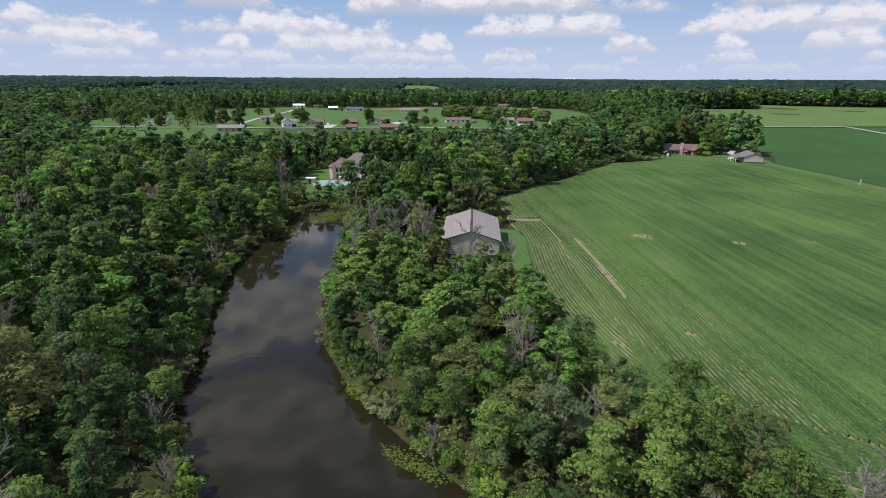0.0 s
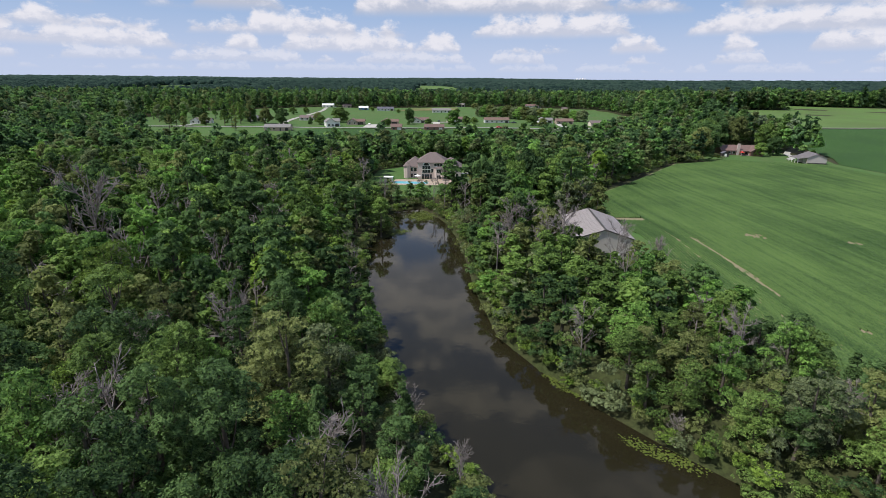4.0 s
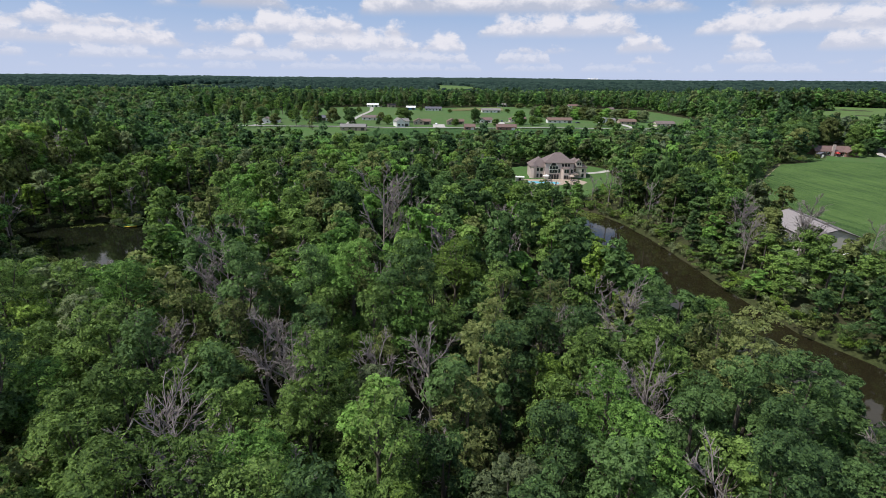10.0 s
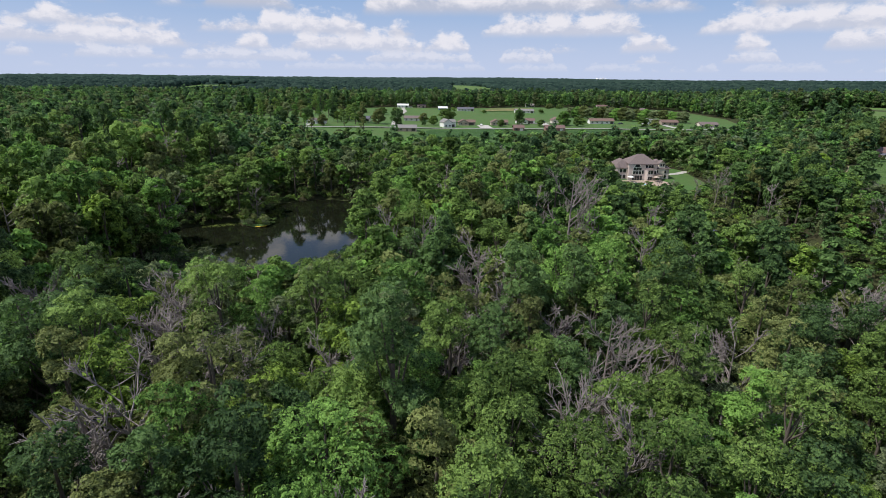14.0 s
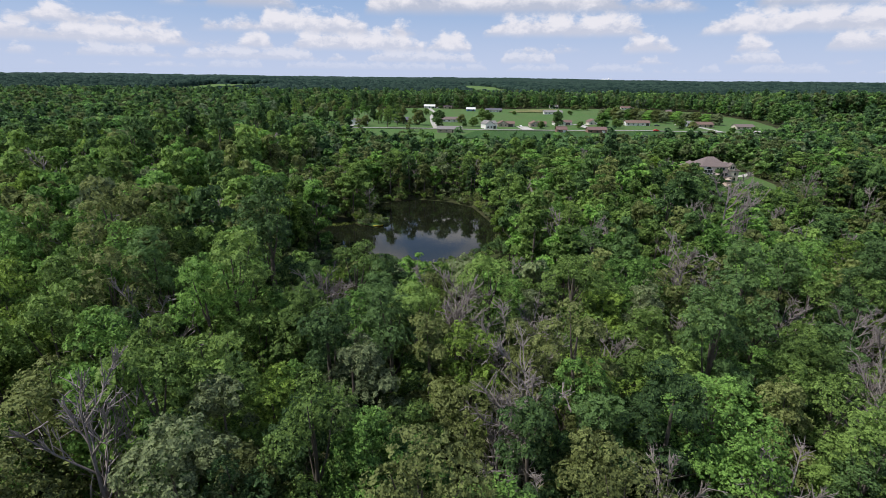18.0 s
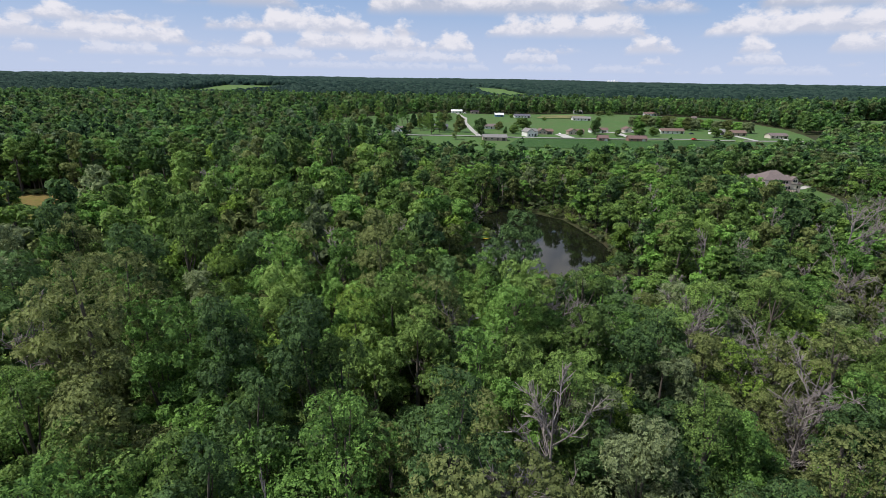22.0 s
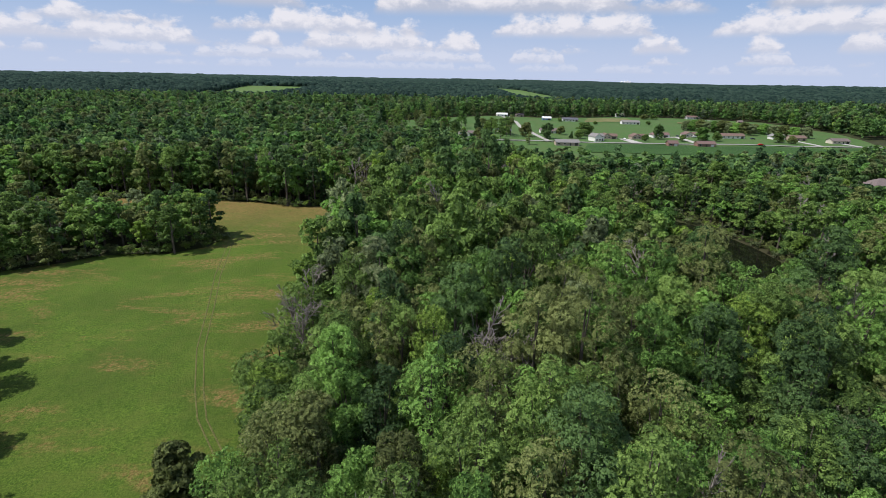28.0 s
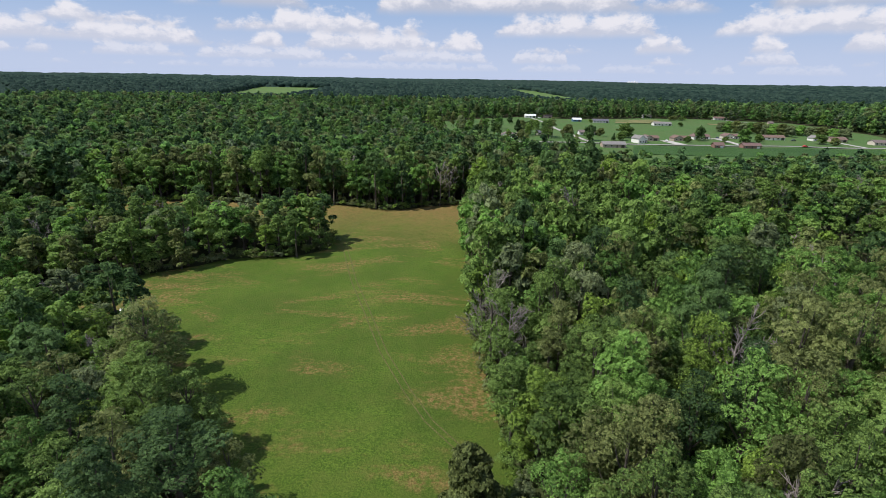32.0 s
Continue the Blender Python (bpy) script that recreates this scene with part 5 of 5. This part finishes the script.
def swimming_pool():
    x, y = -36.5, 205.0
    p = thing("swimming_pool", pose(x, y, gz_land(x, y) + 0.06, 0, 0, -7), "turquoise swimming pool with a pale concrete rim", "pool")
    ring = [(7.2 * math.copysign(abs(math.cos(a)) ** 0.5, math.cos(a)), 2.4 * math.copysign(abs(math.sin(a)) ** 0.5, math.sin(a))) for a in [i * math.pi / 16 for i in range(32)]]
    rim = solid([(a * 1.08, b * 1.2, 0.0) for a, b in ring] + [(a * 1.08, b * 1.2, 0.16) for a, b in ring] + [(a, b, 0.16) for a, b in ring] + [(a, b, 0.0) for a, b in ring],
                [(k * 32 + i, k * 32 + (i + 1) % 32, ((k + 1) % 4) * 32 + (i + 1) % 32, ((k + 1) % 4) * 32 + i) for k in range(4) for i in range(32)])
    part("rim", rim, CONCRETE, p)
    part("pool_water", solid([(a, b, 0.09) for a, b in ring], [tuple(range(32))]), POOL, p)


swimming_pool()
sheet("patio", [(-44, 201), (-30, 199.5), (-20, 201), (-17, 206), (-20, 212.5), (-30, 213), (-43, 213)], 3.0, 0.09, PATIO, "tan paved patio round a pool", "patio")


def parasol(x, y, mat, label):
    p = thing("parasol", pose(x, y, gz_land(x, y)), label, "parasol")
    part("pole", mesh_np("pole", *tube([(0, 0, 0), (0, 0, 2.5)], [0.04, 0.04], 6), []), DARK_TRIM, p)
    part("canopy", solid([(1.5 * math.cos(i * math.pi / 4), 1.5 * math.sin(i * math.pi / 4), 2.0) for i in range(8)] + [(0, 0, 2.65)], [(i, (i + 1) % 8, 8) for i in range(8)] + [tuple(range(8))[::-1]]), mat, p)
    part("base", box(-0.3, -0.3, 0, 0.3, 0.3, 0.14), CONCRETE, p)


parasol(-33.5, 210.5, WHITE, "white open parasol on the pool patio")
parasol(-22.8, 209.5, TAN, "tan open parasol on the pool patio")
parasol(152.0, 285.0, RED_CANVAS, "red open parasol beside the brick house")


def pool_hut():
    p = thing("pool_hut", pose(-45.5, 206.5, gz_land(-45, 206), 0, 0, -7), "small cream pool hut with a flat roof", "hut")
    part("wall", box(-1.6, -1.2, -0.2, 1.6, 1.2, 2.2), CREAM, p)
    part("roof", box(-1.9, -1.5, 2.2, 1.9, 1.5, 2.38), WHITE, p)
    part("door", box(-0.5, -1.25, 0, 0.5, -1.19, 1.95), DARK_TRIM, p)


pool_hut()

# ---- village houses ----
for x, y, w, d, turn, walls, roof, label in (
        (-157, 716, 15, 10, 0, WHITE, STEEL_WHITE, "white metal garage with a pale gable roof"), (-132, 718, 11, 9, 0, TAN, ROOF_TAUPE, "small tan house with a taupe roof"),
        (-104, 663, 11, 8, 0, STEEL_BLUE, STEEL_WHITE, "blue metal shed with a white roof"), (-76, 652, 20, 9, 0, WHITE, ROOF_SLATE, "long white ranch house with a dark slate roof"),
        (-8, 622, 22, 8, 0, WHITE, ROOF_GREY, "long white house with a grey roof"), (36, 470, 22, 8, 0, WHITE, ROOF_BROWN, "long white ranch house with a brown roof"),
        (97, 467, 15, 9, 0, TAN, ROOF_BROWN, "tan ranch house with a brown roof"), (122, 446, 16, 9, 0, CREAM, ROOF_TAUPE, "cream ranch house with a taupe roof"),
        (24, 757, 12, 9, 0, WHITE, ROOF_GREY, "small white house by the far wood"), (124, 738, 18, 9, 0, WHITE, ROOF_RED, "white house with a red-brown roof by the far wood"),
        (148, 655, 6, 5, 0, TAN, ROOF_TAUPE, "small tan shed with a taupe roof"), (-182, 480, 13, 9, 0, CREAM, ROOF_SLATE, "cream house with a slate roof under dark trees"),
        (-135, 492, 19, 8, 0, WHITE, ROOF_TAUPE, "long low white building with a taupe roof"), (-140, 397, 19, 8, 0, TAN, ROOF_GREY, "long tan house with a grey roof"),
        (-51, 401, 8, 6, 0, BRICK, ROOF_RED, "small brick outbuilding with a red-brown roof"), (-22, 404, 15, 7, 0, BRICK, ROOF_RED, "low brick outbuilding with a red-brown roof"),
        (-430, 690, 16, 10, 15, WHITE, ROOF_GREY, "lone white house among the woods"), (-640, 900, 16, 10, 0, WHITE, ROOF_GREY, "far white house among the woods")):
    ranch(x, y, w, d, turn, walls, roof, label)


def gable_front(x, y, w, d, walls, roof, label, wall_h=2.7, rise=2.2, turn=0):
    """A house whose gable faces the road, with a porch hollow and a garage door."""
    h = thing("house", pose(x, y, gz_land(x, y), 0, 0, turn), label, "house", "houses of the village")
    part("wall", gable_walls(w, d, wall_h, wall_h + rise, "y"), walls, h)
    part("roof", gable_bm(w, d, wall_h + 0.05, wall_h + rise + 0.05, 0.5, 0.18, along="y"), roof, h)
    part("wall", gable_walls(w * 0.8, d * 0.7, wall_h, wall_h + rise * 0.8, "x", w * 0.75, d * 0.1), walls, h)
    part("roof", gable_bm(w * 0.8, d * 0.7, wall_h + 0.05, wall_h + rise * 0.8 + 0.05, 0.4, 0.16, w * 0.75, d * 0.1, "x"), roof, h)
    part("garage_door", box(w * 0.5, d * 0.1 - d * 0.35 - 0.06, 0, w * 1.0, d * 0.1 - d * 0.35 + 0.02, 2.2), DARK_TRIM, h)
    window(h, -w * 0.22, -d / 2, 0.9, 1.4, 1.2), window(h, w * 0.22, -d / 2, 0.9, 1.4, 1.2)
    part("vent", box(-0.3, -d / 2 - 0.05, wall_h + 0.5, 0.3, -d / 2 + 0.02, wall_h + 1.2), WHITE, h)


gable_front(-91, 452, 9, 10, TAN, ROOF_BROWN, "tan duplex house with a brown gable roof")
gable_front(-62, 455, 9, 10, TAN, ROOF_BROWN, "tan duplex house with a brown gable roof")
gable_front(-37, 468, 10, 11, WHITE, ROOF_RED, "white house with a red-brown roof and dark porch")
gable_front(-4, 475, 9, 10, CREAM, ROOF_RED, "cream house with a red-brown gable roof")
gable_front(78, 470, 8, 9, WHITE, ROOF_GREY, "small white gabled house with a grey roof")
gable_front(-222, 452, 10, 9, WHITE, ROOF_TAUPE, "white garage with a dark open door")
gable_front(-107, 430, 7, 10, WHITE, ROOF_GREY, "tall white farmhouse with a grey roof", 4.2, 2.4, 20)


def brick_house():
    h = thing("house", pose(152, 292, gz_land(152, 292), 0, 0, -8), "low brick house with red-brown roofs and a chimney", "house")
    part("wall", gable_walls(19, 9, 2.8, 5.2, "x"), BRICK, h)
    part("roof", gable_bm(19, 9, 2.85, 5.25, 0.6, 0.2), ROOF_RED, h)
    part("wall", gable_walls(7, 8, 2.8, 5.0, "y", 8.5, -4.0), BRICK, h)
    part("roof", gable_bm(7, 9, 2.85, 5.05, 0.5, 0.2, 8.5, -4.4, "y"), ROOF_RED, h)
    part("chimney", box(-1.2, -5.1, -0.3, 0.3, -4.3, 6.6), LIMESTONE, h)
    for x in (-7.5, -5.0, -2.6, 2.2, 4.2):
        window(h, x, -4.5, 0.8, 1.3, 1.4)
    part("porch", box(0.8, -6.5, -0.3, 5.0, -4.52, 0.15), CONCRETE, h)
    for x in (1.0, 4.8):
        part("porch_post", box(x - 0.08, -6.4, 0.15, x + 0.08, -6.24, 2.6), WHITE, h)
    part("porch_roof", box(0.7, -6.7, 2.6, 5.1, -4.52, 2.75), ROOF_RED, h)


brick_house()


def pole_shed():
    h = thing("shed", pose(170.5, 258.5, gz_land(170, 258), 0, 0, -14), "taupe steel pole shed with a dark roof and lean-to", "shed")
    part("wall", gable_walls(9, 11, 3.2, 5.2, "y", 2.5, 0), STEEL_WALL, h)
    part("roof", gable_bm(9, 11, 3.25, 5.25, 0.4, 0.14, 2.5, 0, "y"), DARK_ROOF, h)
    part("lean_to_roof", solid([(-6.4, -5.5, 2.5), (-2.0, -5.5, 3.25), (-2.0, 5.5, 3.25), (-6.4, 5.5, 2.5), (-6.4, -5.5, 2.62), (-2.0, -5.5, 3.37), (-2.0, 5.5, 3.37), (-6.4, 5.5, 2.62)], [(0, 1, 5, 4), (1, 2, 6, 5), (2, 3, 7, 6), (3, 0, 4, 7), (4, 5, 6, 7), (0, 3, 2, 1)]), DARK_ROOF, h)
    for y in (-5.2, -1.8, 1.8, 5.2):
        part("post", box(-6.2, y - 0.09, -0.3, -6.02, y + 0.09, 2.5), WHITE, h)
    part("garage_door", box(-2.09, -4.6, 0, -2.02, -1.2, 2.6), WHITE, h)
    part("wainscot", box(-2.02, -5.54, -0.3, 7.02, -5.48, 0.7), DARK_TRIM, h)


DARK_ROOF = sheet_metal("dark_steel_roof", (0.17, 0.15, 0.15))
pole_shed()


def small_shed(x, y, label):
    h = thing("garden_shed", pose(x, y, gz_land(x, y), 0, 0, -10), label, "shed")
    part("wall", gable_walls(3.6, 3, 2.1, 3.0, "y"), DARK_TRIM, h)
    part("roof", gable_bm(3.6, 3, 2.13, 3.03, 0.25, 0.1, along="y"), ROOF_SLATE, h)
    part("door", box(-0.6, -1.56, 0, 0.6, -1.49, 1.9), WHITE, h)


small_shed(139.5, 281, "small dark garden shed with a white door")


# ---- vehicles ----
def car(x, y, turn, mat, label):
    c = thing("car", pose(x, y, gz_land(x, y) + 0.5, 0, 0, turn), label, "car")
    prof = [(-2.2, 0.35), (-2.2, 0.85), (-1.4, 0.95), (-0.8, 1.42), (0.7, 1.42), (1.3, 0.98), (2.2, 0.82), (2.2, 0.35)]
    n = len(prof)
    part("body", solid([(a, s, b) for s in (-0.85, 0.85) for a, b in prof], [tuple(range(n)), tuple(range(n, 2 * n))[::-1]] + [(i, (i + 1) % n, n + (i + 1) % n, n + i) for i in range(n)]), mat, c)
    for s in (-1, 1):
        part("side_window", solid([(-0.95, s * 0.86, 1.0), (0.85, s * 0.86, 1.0), (0.6, s * 0.86, 1.34), (-0.65, s * 0.86, 1.34)], [(0, 1, 2, 3)]), GLASS, c)
        for a in (-1.35, 1.35):
            bm = bmesh.new()
            bmesh.ops.create_cone(bm, cap_ends=True, segments=14, radius1=0.33, radius2=0.33, depth=0.2, matrix=Matrix.Translation((a, s * 0.82, 0.33)) @ Matrix.Rotation(math.pi / 2, 4, "X"))
            part("wheel", bm, DARK_TRIM, c)


CAR_RED, CAR_WHITE, CAR_DARK = painted("red_car_paint", (0.55, 0.03, 0.03), 0.25), painted("white_car_paint", (0.75, 0.75, 0.75), 0.25), painted("dark_car_paint", (0.05, 0.06, 0.09), 0.25)
car(30, 412, 3, CAR_RED, "red car on the country road")
car(-76, 444, 90, CAR_WHITE, "white car on a concrete drive")
car(-16, 470, 80, CAR_DARK, "dark car before a house")
car(0, 469, 0, CAR_WHITE, "white car before a house")
car(-146, 700, 20, CAR_WHITE, "white car beside a garage")
car(50, 458, 0, CAR_DARK, "dark blue car beside a ranch house")


def meadow_stand():
    x, y = -357.0, 82.0
    t = thing("flat_trailer", pose(x, y, gz_land(x, y), 0, 0, 25), "small pale flat-topped trailer standing in the meadow", "trailer")
    part("deck", box(-1.6, -1.0, 0.55, 1.6, 1.0, 0.72), WHITE, t)
    for a in (-1.4, 1.4):
        for b in (-0.85, 0.85):
            part("leg", box(a - 0.06, b - 0.06, 0, a + 0.06, b + 0.06, 0.55), DARK_TRIM, t)


meadow_stand()


def marker_post(x, y):
    t = thing("marker_post", pose(x, y, gz_land(x, y)), "leaning white marker post on a grass lane", "post")
    part("post", mesh_np("post", *tube([(0, 0, -0.1), (0.15, 0, 2.2), (0.2, 0, 2.6)], [0.1, 0.09, 0.03], 6), []), WHITE, t)


marker_post(180, 196)

KAYAK = painted("yellow_plastic", (0.65, 0.45, 0.03), 0.4)


def kayak(x, y, turn):
    k = thing("kayak", pose(x, y, gz(x, y) + 0.1, 0, 0, turn), "yellow plastic kayak drawn up on the pond bank", "kayak")
    st = [(-1.6, 0.02, 0.28), (-1.0, 0.26, 0.16), (0, 0.36, 0.12), (1.0, 0.26, 0.16), (1.6, 0.02, 0.28)]
    pts, fs = [], []
    for x_, w_, z_ in st:
        pts += [(x_, -w_, z_ + 0.12), (x_, 0, z_ - 0.12), (x_, w_, z_ + 0.12), (x_, 0, z_ + 0.2)]
    for i in range(4):
        for j in range(4):
            fs.append((i * 4 + j, i * 4 + (j + 1) % 4, (i + 1) * 4 + (j + 1) % 4, (i + 1) * 4 + j))
    part("hull", solid(pts, fs + [(0, 1, 2, 3), (16, 19, 18, 17)]), KAYAK, k)
    part("seat_opening", box(-0.35, -0.16, 0.29, 0.35, 0.16, 0.335), DARK_TRIM, k)


kayak(-170.6, 142.6, 20)


# ---- pond weed ----
def weed(name, cx, cy, rx, ry, turn, count, seed, label):
    """A mat of small floating leaves with a ragged outline."""
    r = np.random.default_rng(seed)
    a, q = r.uniform(0, 6.28, count), np.sqrt(r.uniform(0, 1, count)) * (1 + 0.25 * np.sin(5 * r.uniform(0, 6.28, count)))
    u, v = q * rx * np.cos(a), q * ry * np.sin(a)
    c, s = math.cos(radians(turn)), math.sin(radians(turn))
    x, y = cx + u * c - v * s, cy + u * s + v * c
    size = r.uniform(0.06, 0.24, count)
    th = r.uniform(0, 6.28, count)
    z = np.full(count, -0.26) + r.uniform(0, 0.03, count)
    V = np.stack([np.c_[x + size * np.cos(th + k * math.pi / 2) * (1 if k % 2 else 0.7), y + size * np.sin(th + k * math.pi / 2) * (1 if k % 2 else 0.7), z] for k in range(4)], axis=1).reshape(-1, 3)
    ob = part(name, mesh_np(name, V, np.arange(4 * count).reshape(-1, 4), []), ALGAE)
    tagged(ob, label, "pond weed", "", "stuff")


weed("pond_weed", -40.5, 137.5, 5.0, 3.2, 20, 1800, 1, "yellow-green floating weed at the pond's head")
weed("pond_weed", -31.0, 157.0, 7.0, 4.5, 60, 2400, 2, "yellow-green floating weed at the pond's head")
weed("pond_weed", -3.5, 45.5, 5.0, 1.3, -40, 420, 3, "yellow-green floating weed along a bank")
weed("pond_weed", -11.5, 60.0, 4.0, 1.1, -55, 320, 4, "yellow-green floating weed along a bank")
weed("pond_weed", -182.0, 145.5, 6.0, 2.0, 25, 600, 5, "yellow-green floating weed along a bank")
sheet("grass_spit", [(-178, 150), (-177, 145), (-172, 141.6), (-168.5, 144), (-170, 149), (-174, 152)], 2.0, 0.0, LAWN, "low grassy spit reaching into a pond", "grass", height=0.02)


# ---- single trees by the houses ----
FULL = {}
for i, (h, r, shape, mat) in enumerate(KINDS):
    c = crown(rng, 10.0, 4.0, 2400, 0.80, 0.05, "cone" if shape == "cone" or i == 8 else "round", 46)
    FULL[i] = (mesh_np("crown", c[0], c[1], [LEAVES_MID[mat]]), mesh_np("trunk", *skeleton(rng, 10.0, 4.0, c[2], 5, 0.6), [BARK]))


def lone_tree(x, y, kind, height, radius, label, group="trees of the village"):
    crown_me, trunk_me = FULL[kind]
    s, sz = radius / 4.0, height / 10.0
    m = Matrix.Translation((x, y, gz_land(x, y))) @ Matrix.Rotation(x * 1.7 + y, 4, "Z") @ Matrix.Diagonal((s, s, sz, 1))
    t = thing("tree", m, label, "tree", group)
    part("trunk", trunk_me, None, t)
    part("crown", crown_me, None, t)


for x, y, kind, hgt, rad in ((-105, 473, 0, 13, 7.5), (-42, 452, 2, 14, 4.2), (-5, 444, 3, 12, 5.5), (6, 440, 9, 8, 3.5), (-126, 480, 5, 8, 4), (-249, 455, 2, 12, 4.5), (-241, 462, 8, 11, 3.5), (-230, 470, 2, 13, 5), (-208, 476, 8, 15, 5),
                             (-193, 500, 2, 12, 4), (-182, 466, 2, 15, 5), (-165, 452, 5, 13, 5.5), (-148, 440, 2, 14, 5), (-199, 610, 8, 13, 4.5), (-172, 580, 0, 8, 4), (-160, 590, 9, 7, 3), (-125, 442, 12, 7, 2.2), (-117, 446, 9, 8, 4),
                             (62, 440, 0, 9, 5), (70, 432, 5, 7, 4), (-60, 436, 9, 6, 3), (-26, 436, 0, 6, 3), (14, 452, 9, 6, 3), (-92, 640, 0, 5, 3), (-58, 600, 9, 4, 2.5), (10, 610, 0, 5, 3), (40, 700, 5, 7, 6), (56, 706, 0, 6, 5),
                             (-210, 436, 5, 9, 4), (-240, 500, 4, 13, 4.5), (-262, 520, 7, 15, 4), (-255, 470, 10, 14, 4)):
    lone_tree(x, y, kind, hgt, rad, "full green tree standing on a lawn by the houses")
for i in range(10):
    lone_tree(30 + i * 5.0, 552 - i * 5.4, (7, 10, 4)[i % 3], 11 + i % 3, 5.2, "pale green bushy tree in a planted row", "planted tree row")
    lone_tree(66 + i * 6.0, 556 - i * 7.6, (7, 4, 10)[i % 3], 10 + i % 2, 5.6, "pale green bushy tree in a planted row", "planted tree row")
for x, y, kind, hgt, rad in ((133, 292, 2, 19, 7.5), (139, 304, 0, 20, 7), (150, 312, 2, 21, 7), (163, 310, 5, 20, 6.5), (176, 302, 0, 17, 5.5), (171, 286, 2, 11, 4.2), (161, 282, 0, 8, 3.2), (126, 284, 5, 16, 6)):
    lone_tree(x, y, kind, hgt, rad, "broad dark green shade tree by a brick house", "trees round the brick house")
for x, y, hgt, kind in ((7.5, 93.5, 12, 1), (-1.5, 101.0, 14.0, 3), (-6.0, 96.0, 13, 0), (-12, 108, 13, 1), (-7, 116, 12, 2), (-16, 98, 12, 0), (16.0, 93.0, 8.5, 2)):
    t = tagged(new("dead_tree", DEAD[kind]), "tall leafless grey dead tree near the barn", "tree", "dead trees in the woods")
    s = hgt / (12.5, 14.0, 10.0, 13.0)[kind]
    t.matrix_basis = Matrix.Translation((x, y, gz(x, y))) @ Matrix.Rotation(x, 4, "Z") @ Matrix.Diagonal((s, s, s, 1))
for x, y, kind, hgt, rad in ((-13.5, 146, 2, 18, 3.6), (-8.5, 152, 8, 19, 3.8), (-4, 144, 0, 17, 4.0), (-14, 157, 5, 15, 3.6), (1, 152, 2, 19, 4.2), (-9, 164, 0, 15, 3.8), (5, 160, 9, 18, 4.2)):
    lone_tree(x, y, kind, hgt, rad, "tall dark green tree on the bank near the large house", "trees near the large house")
for x, y, kind, hgt, rad in ((-277.0, 23.5, 5, 10.5, 3.6), (-283, 17, 4, 6, 2.2), (-291, 14, 10, 7, 2.2)):
    lone_tree(x, y, kind, hgt, rad, "small olive green tree alone in the meadow", "trees in the meadow")
for x, y, kind, hgt, rad in ((1.0, 102.5, 0, 8.5, 3.2), (-2.5, 112, 5, 10, 3.6), (-1.5, 123, 9, 9, 3.4), (-5, 132, 0, 11, 4)):
    lone_tree(x, y, kind, hgt, rad, "leafy green tree close beside the steel barn", "trees beside the barn")


# ---- wheel tracks in the meadow ----
TRACK = speckled("worn_track", (0.075, 0.085, 0.022), (0.16, 0.15, 0.055), None, 3.0)
for side in (-0.75, 0.75):
    ribbon("wheel_track", [(a + side, b) for a, b in ((-277, 34), (-283, 42), (-287, 50), (-293, 64), (-300, 86), (-306, 104), (-311, 123), (-316, 141), (-314, 165))], 0.28, 0.09, TRACK, "faint worn wheel track through meadow grass", "track")


# ---- white grain store on the horizon ----
def silo(x, y, r, h, label):
    s = thing("grain_silo", pose(x, y, gz_land(x, y)), label, "silo", "far grain silos")
    bm = bmesh.new()
    bmesh.ops.create_cone(bm, cap_ends=True, segments=20, radius1=r, radius2=r, depth=h, matrix=Matrix.Translation((0, 0, h / 2)))
    part("drum", bm, STEEL_WHITE, s)
    bm = bmesh.new()
    bmesh.ops.create_cone(bm, cap_ends=True, segments=20, radius1=r * 1.04, radius2=r * 0.1, depth=r * 0.7, matrix=Matrix.Translation((0, 0, h + r * 0.35)))
    part("cap", bm, STEEL_WHITE, s)


for i, (dx_, r_, h_) in enumerate(((0, 9, 20), (22, 9, 23), (44, 8, 19), (-26, 12, 17))):
    silo(1300 + dx_, 4450, r_, h_, "white cylindrical grain silo far on the horizon")
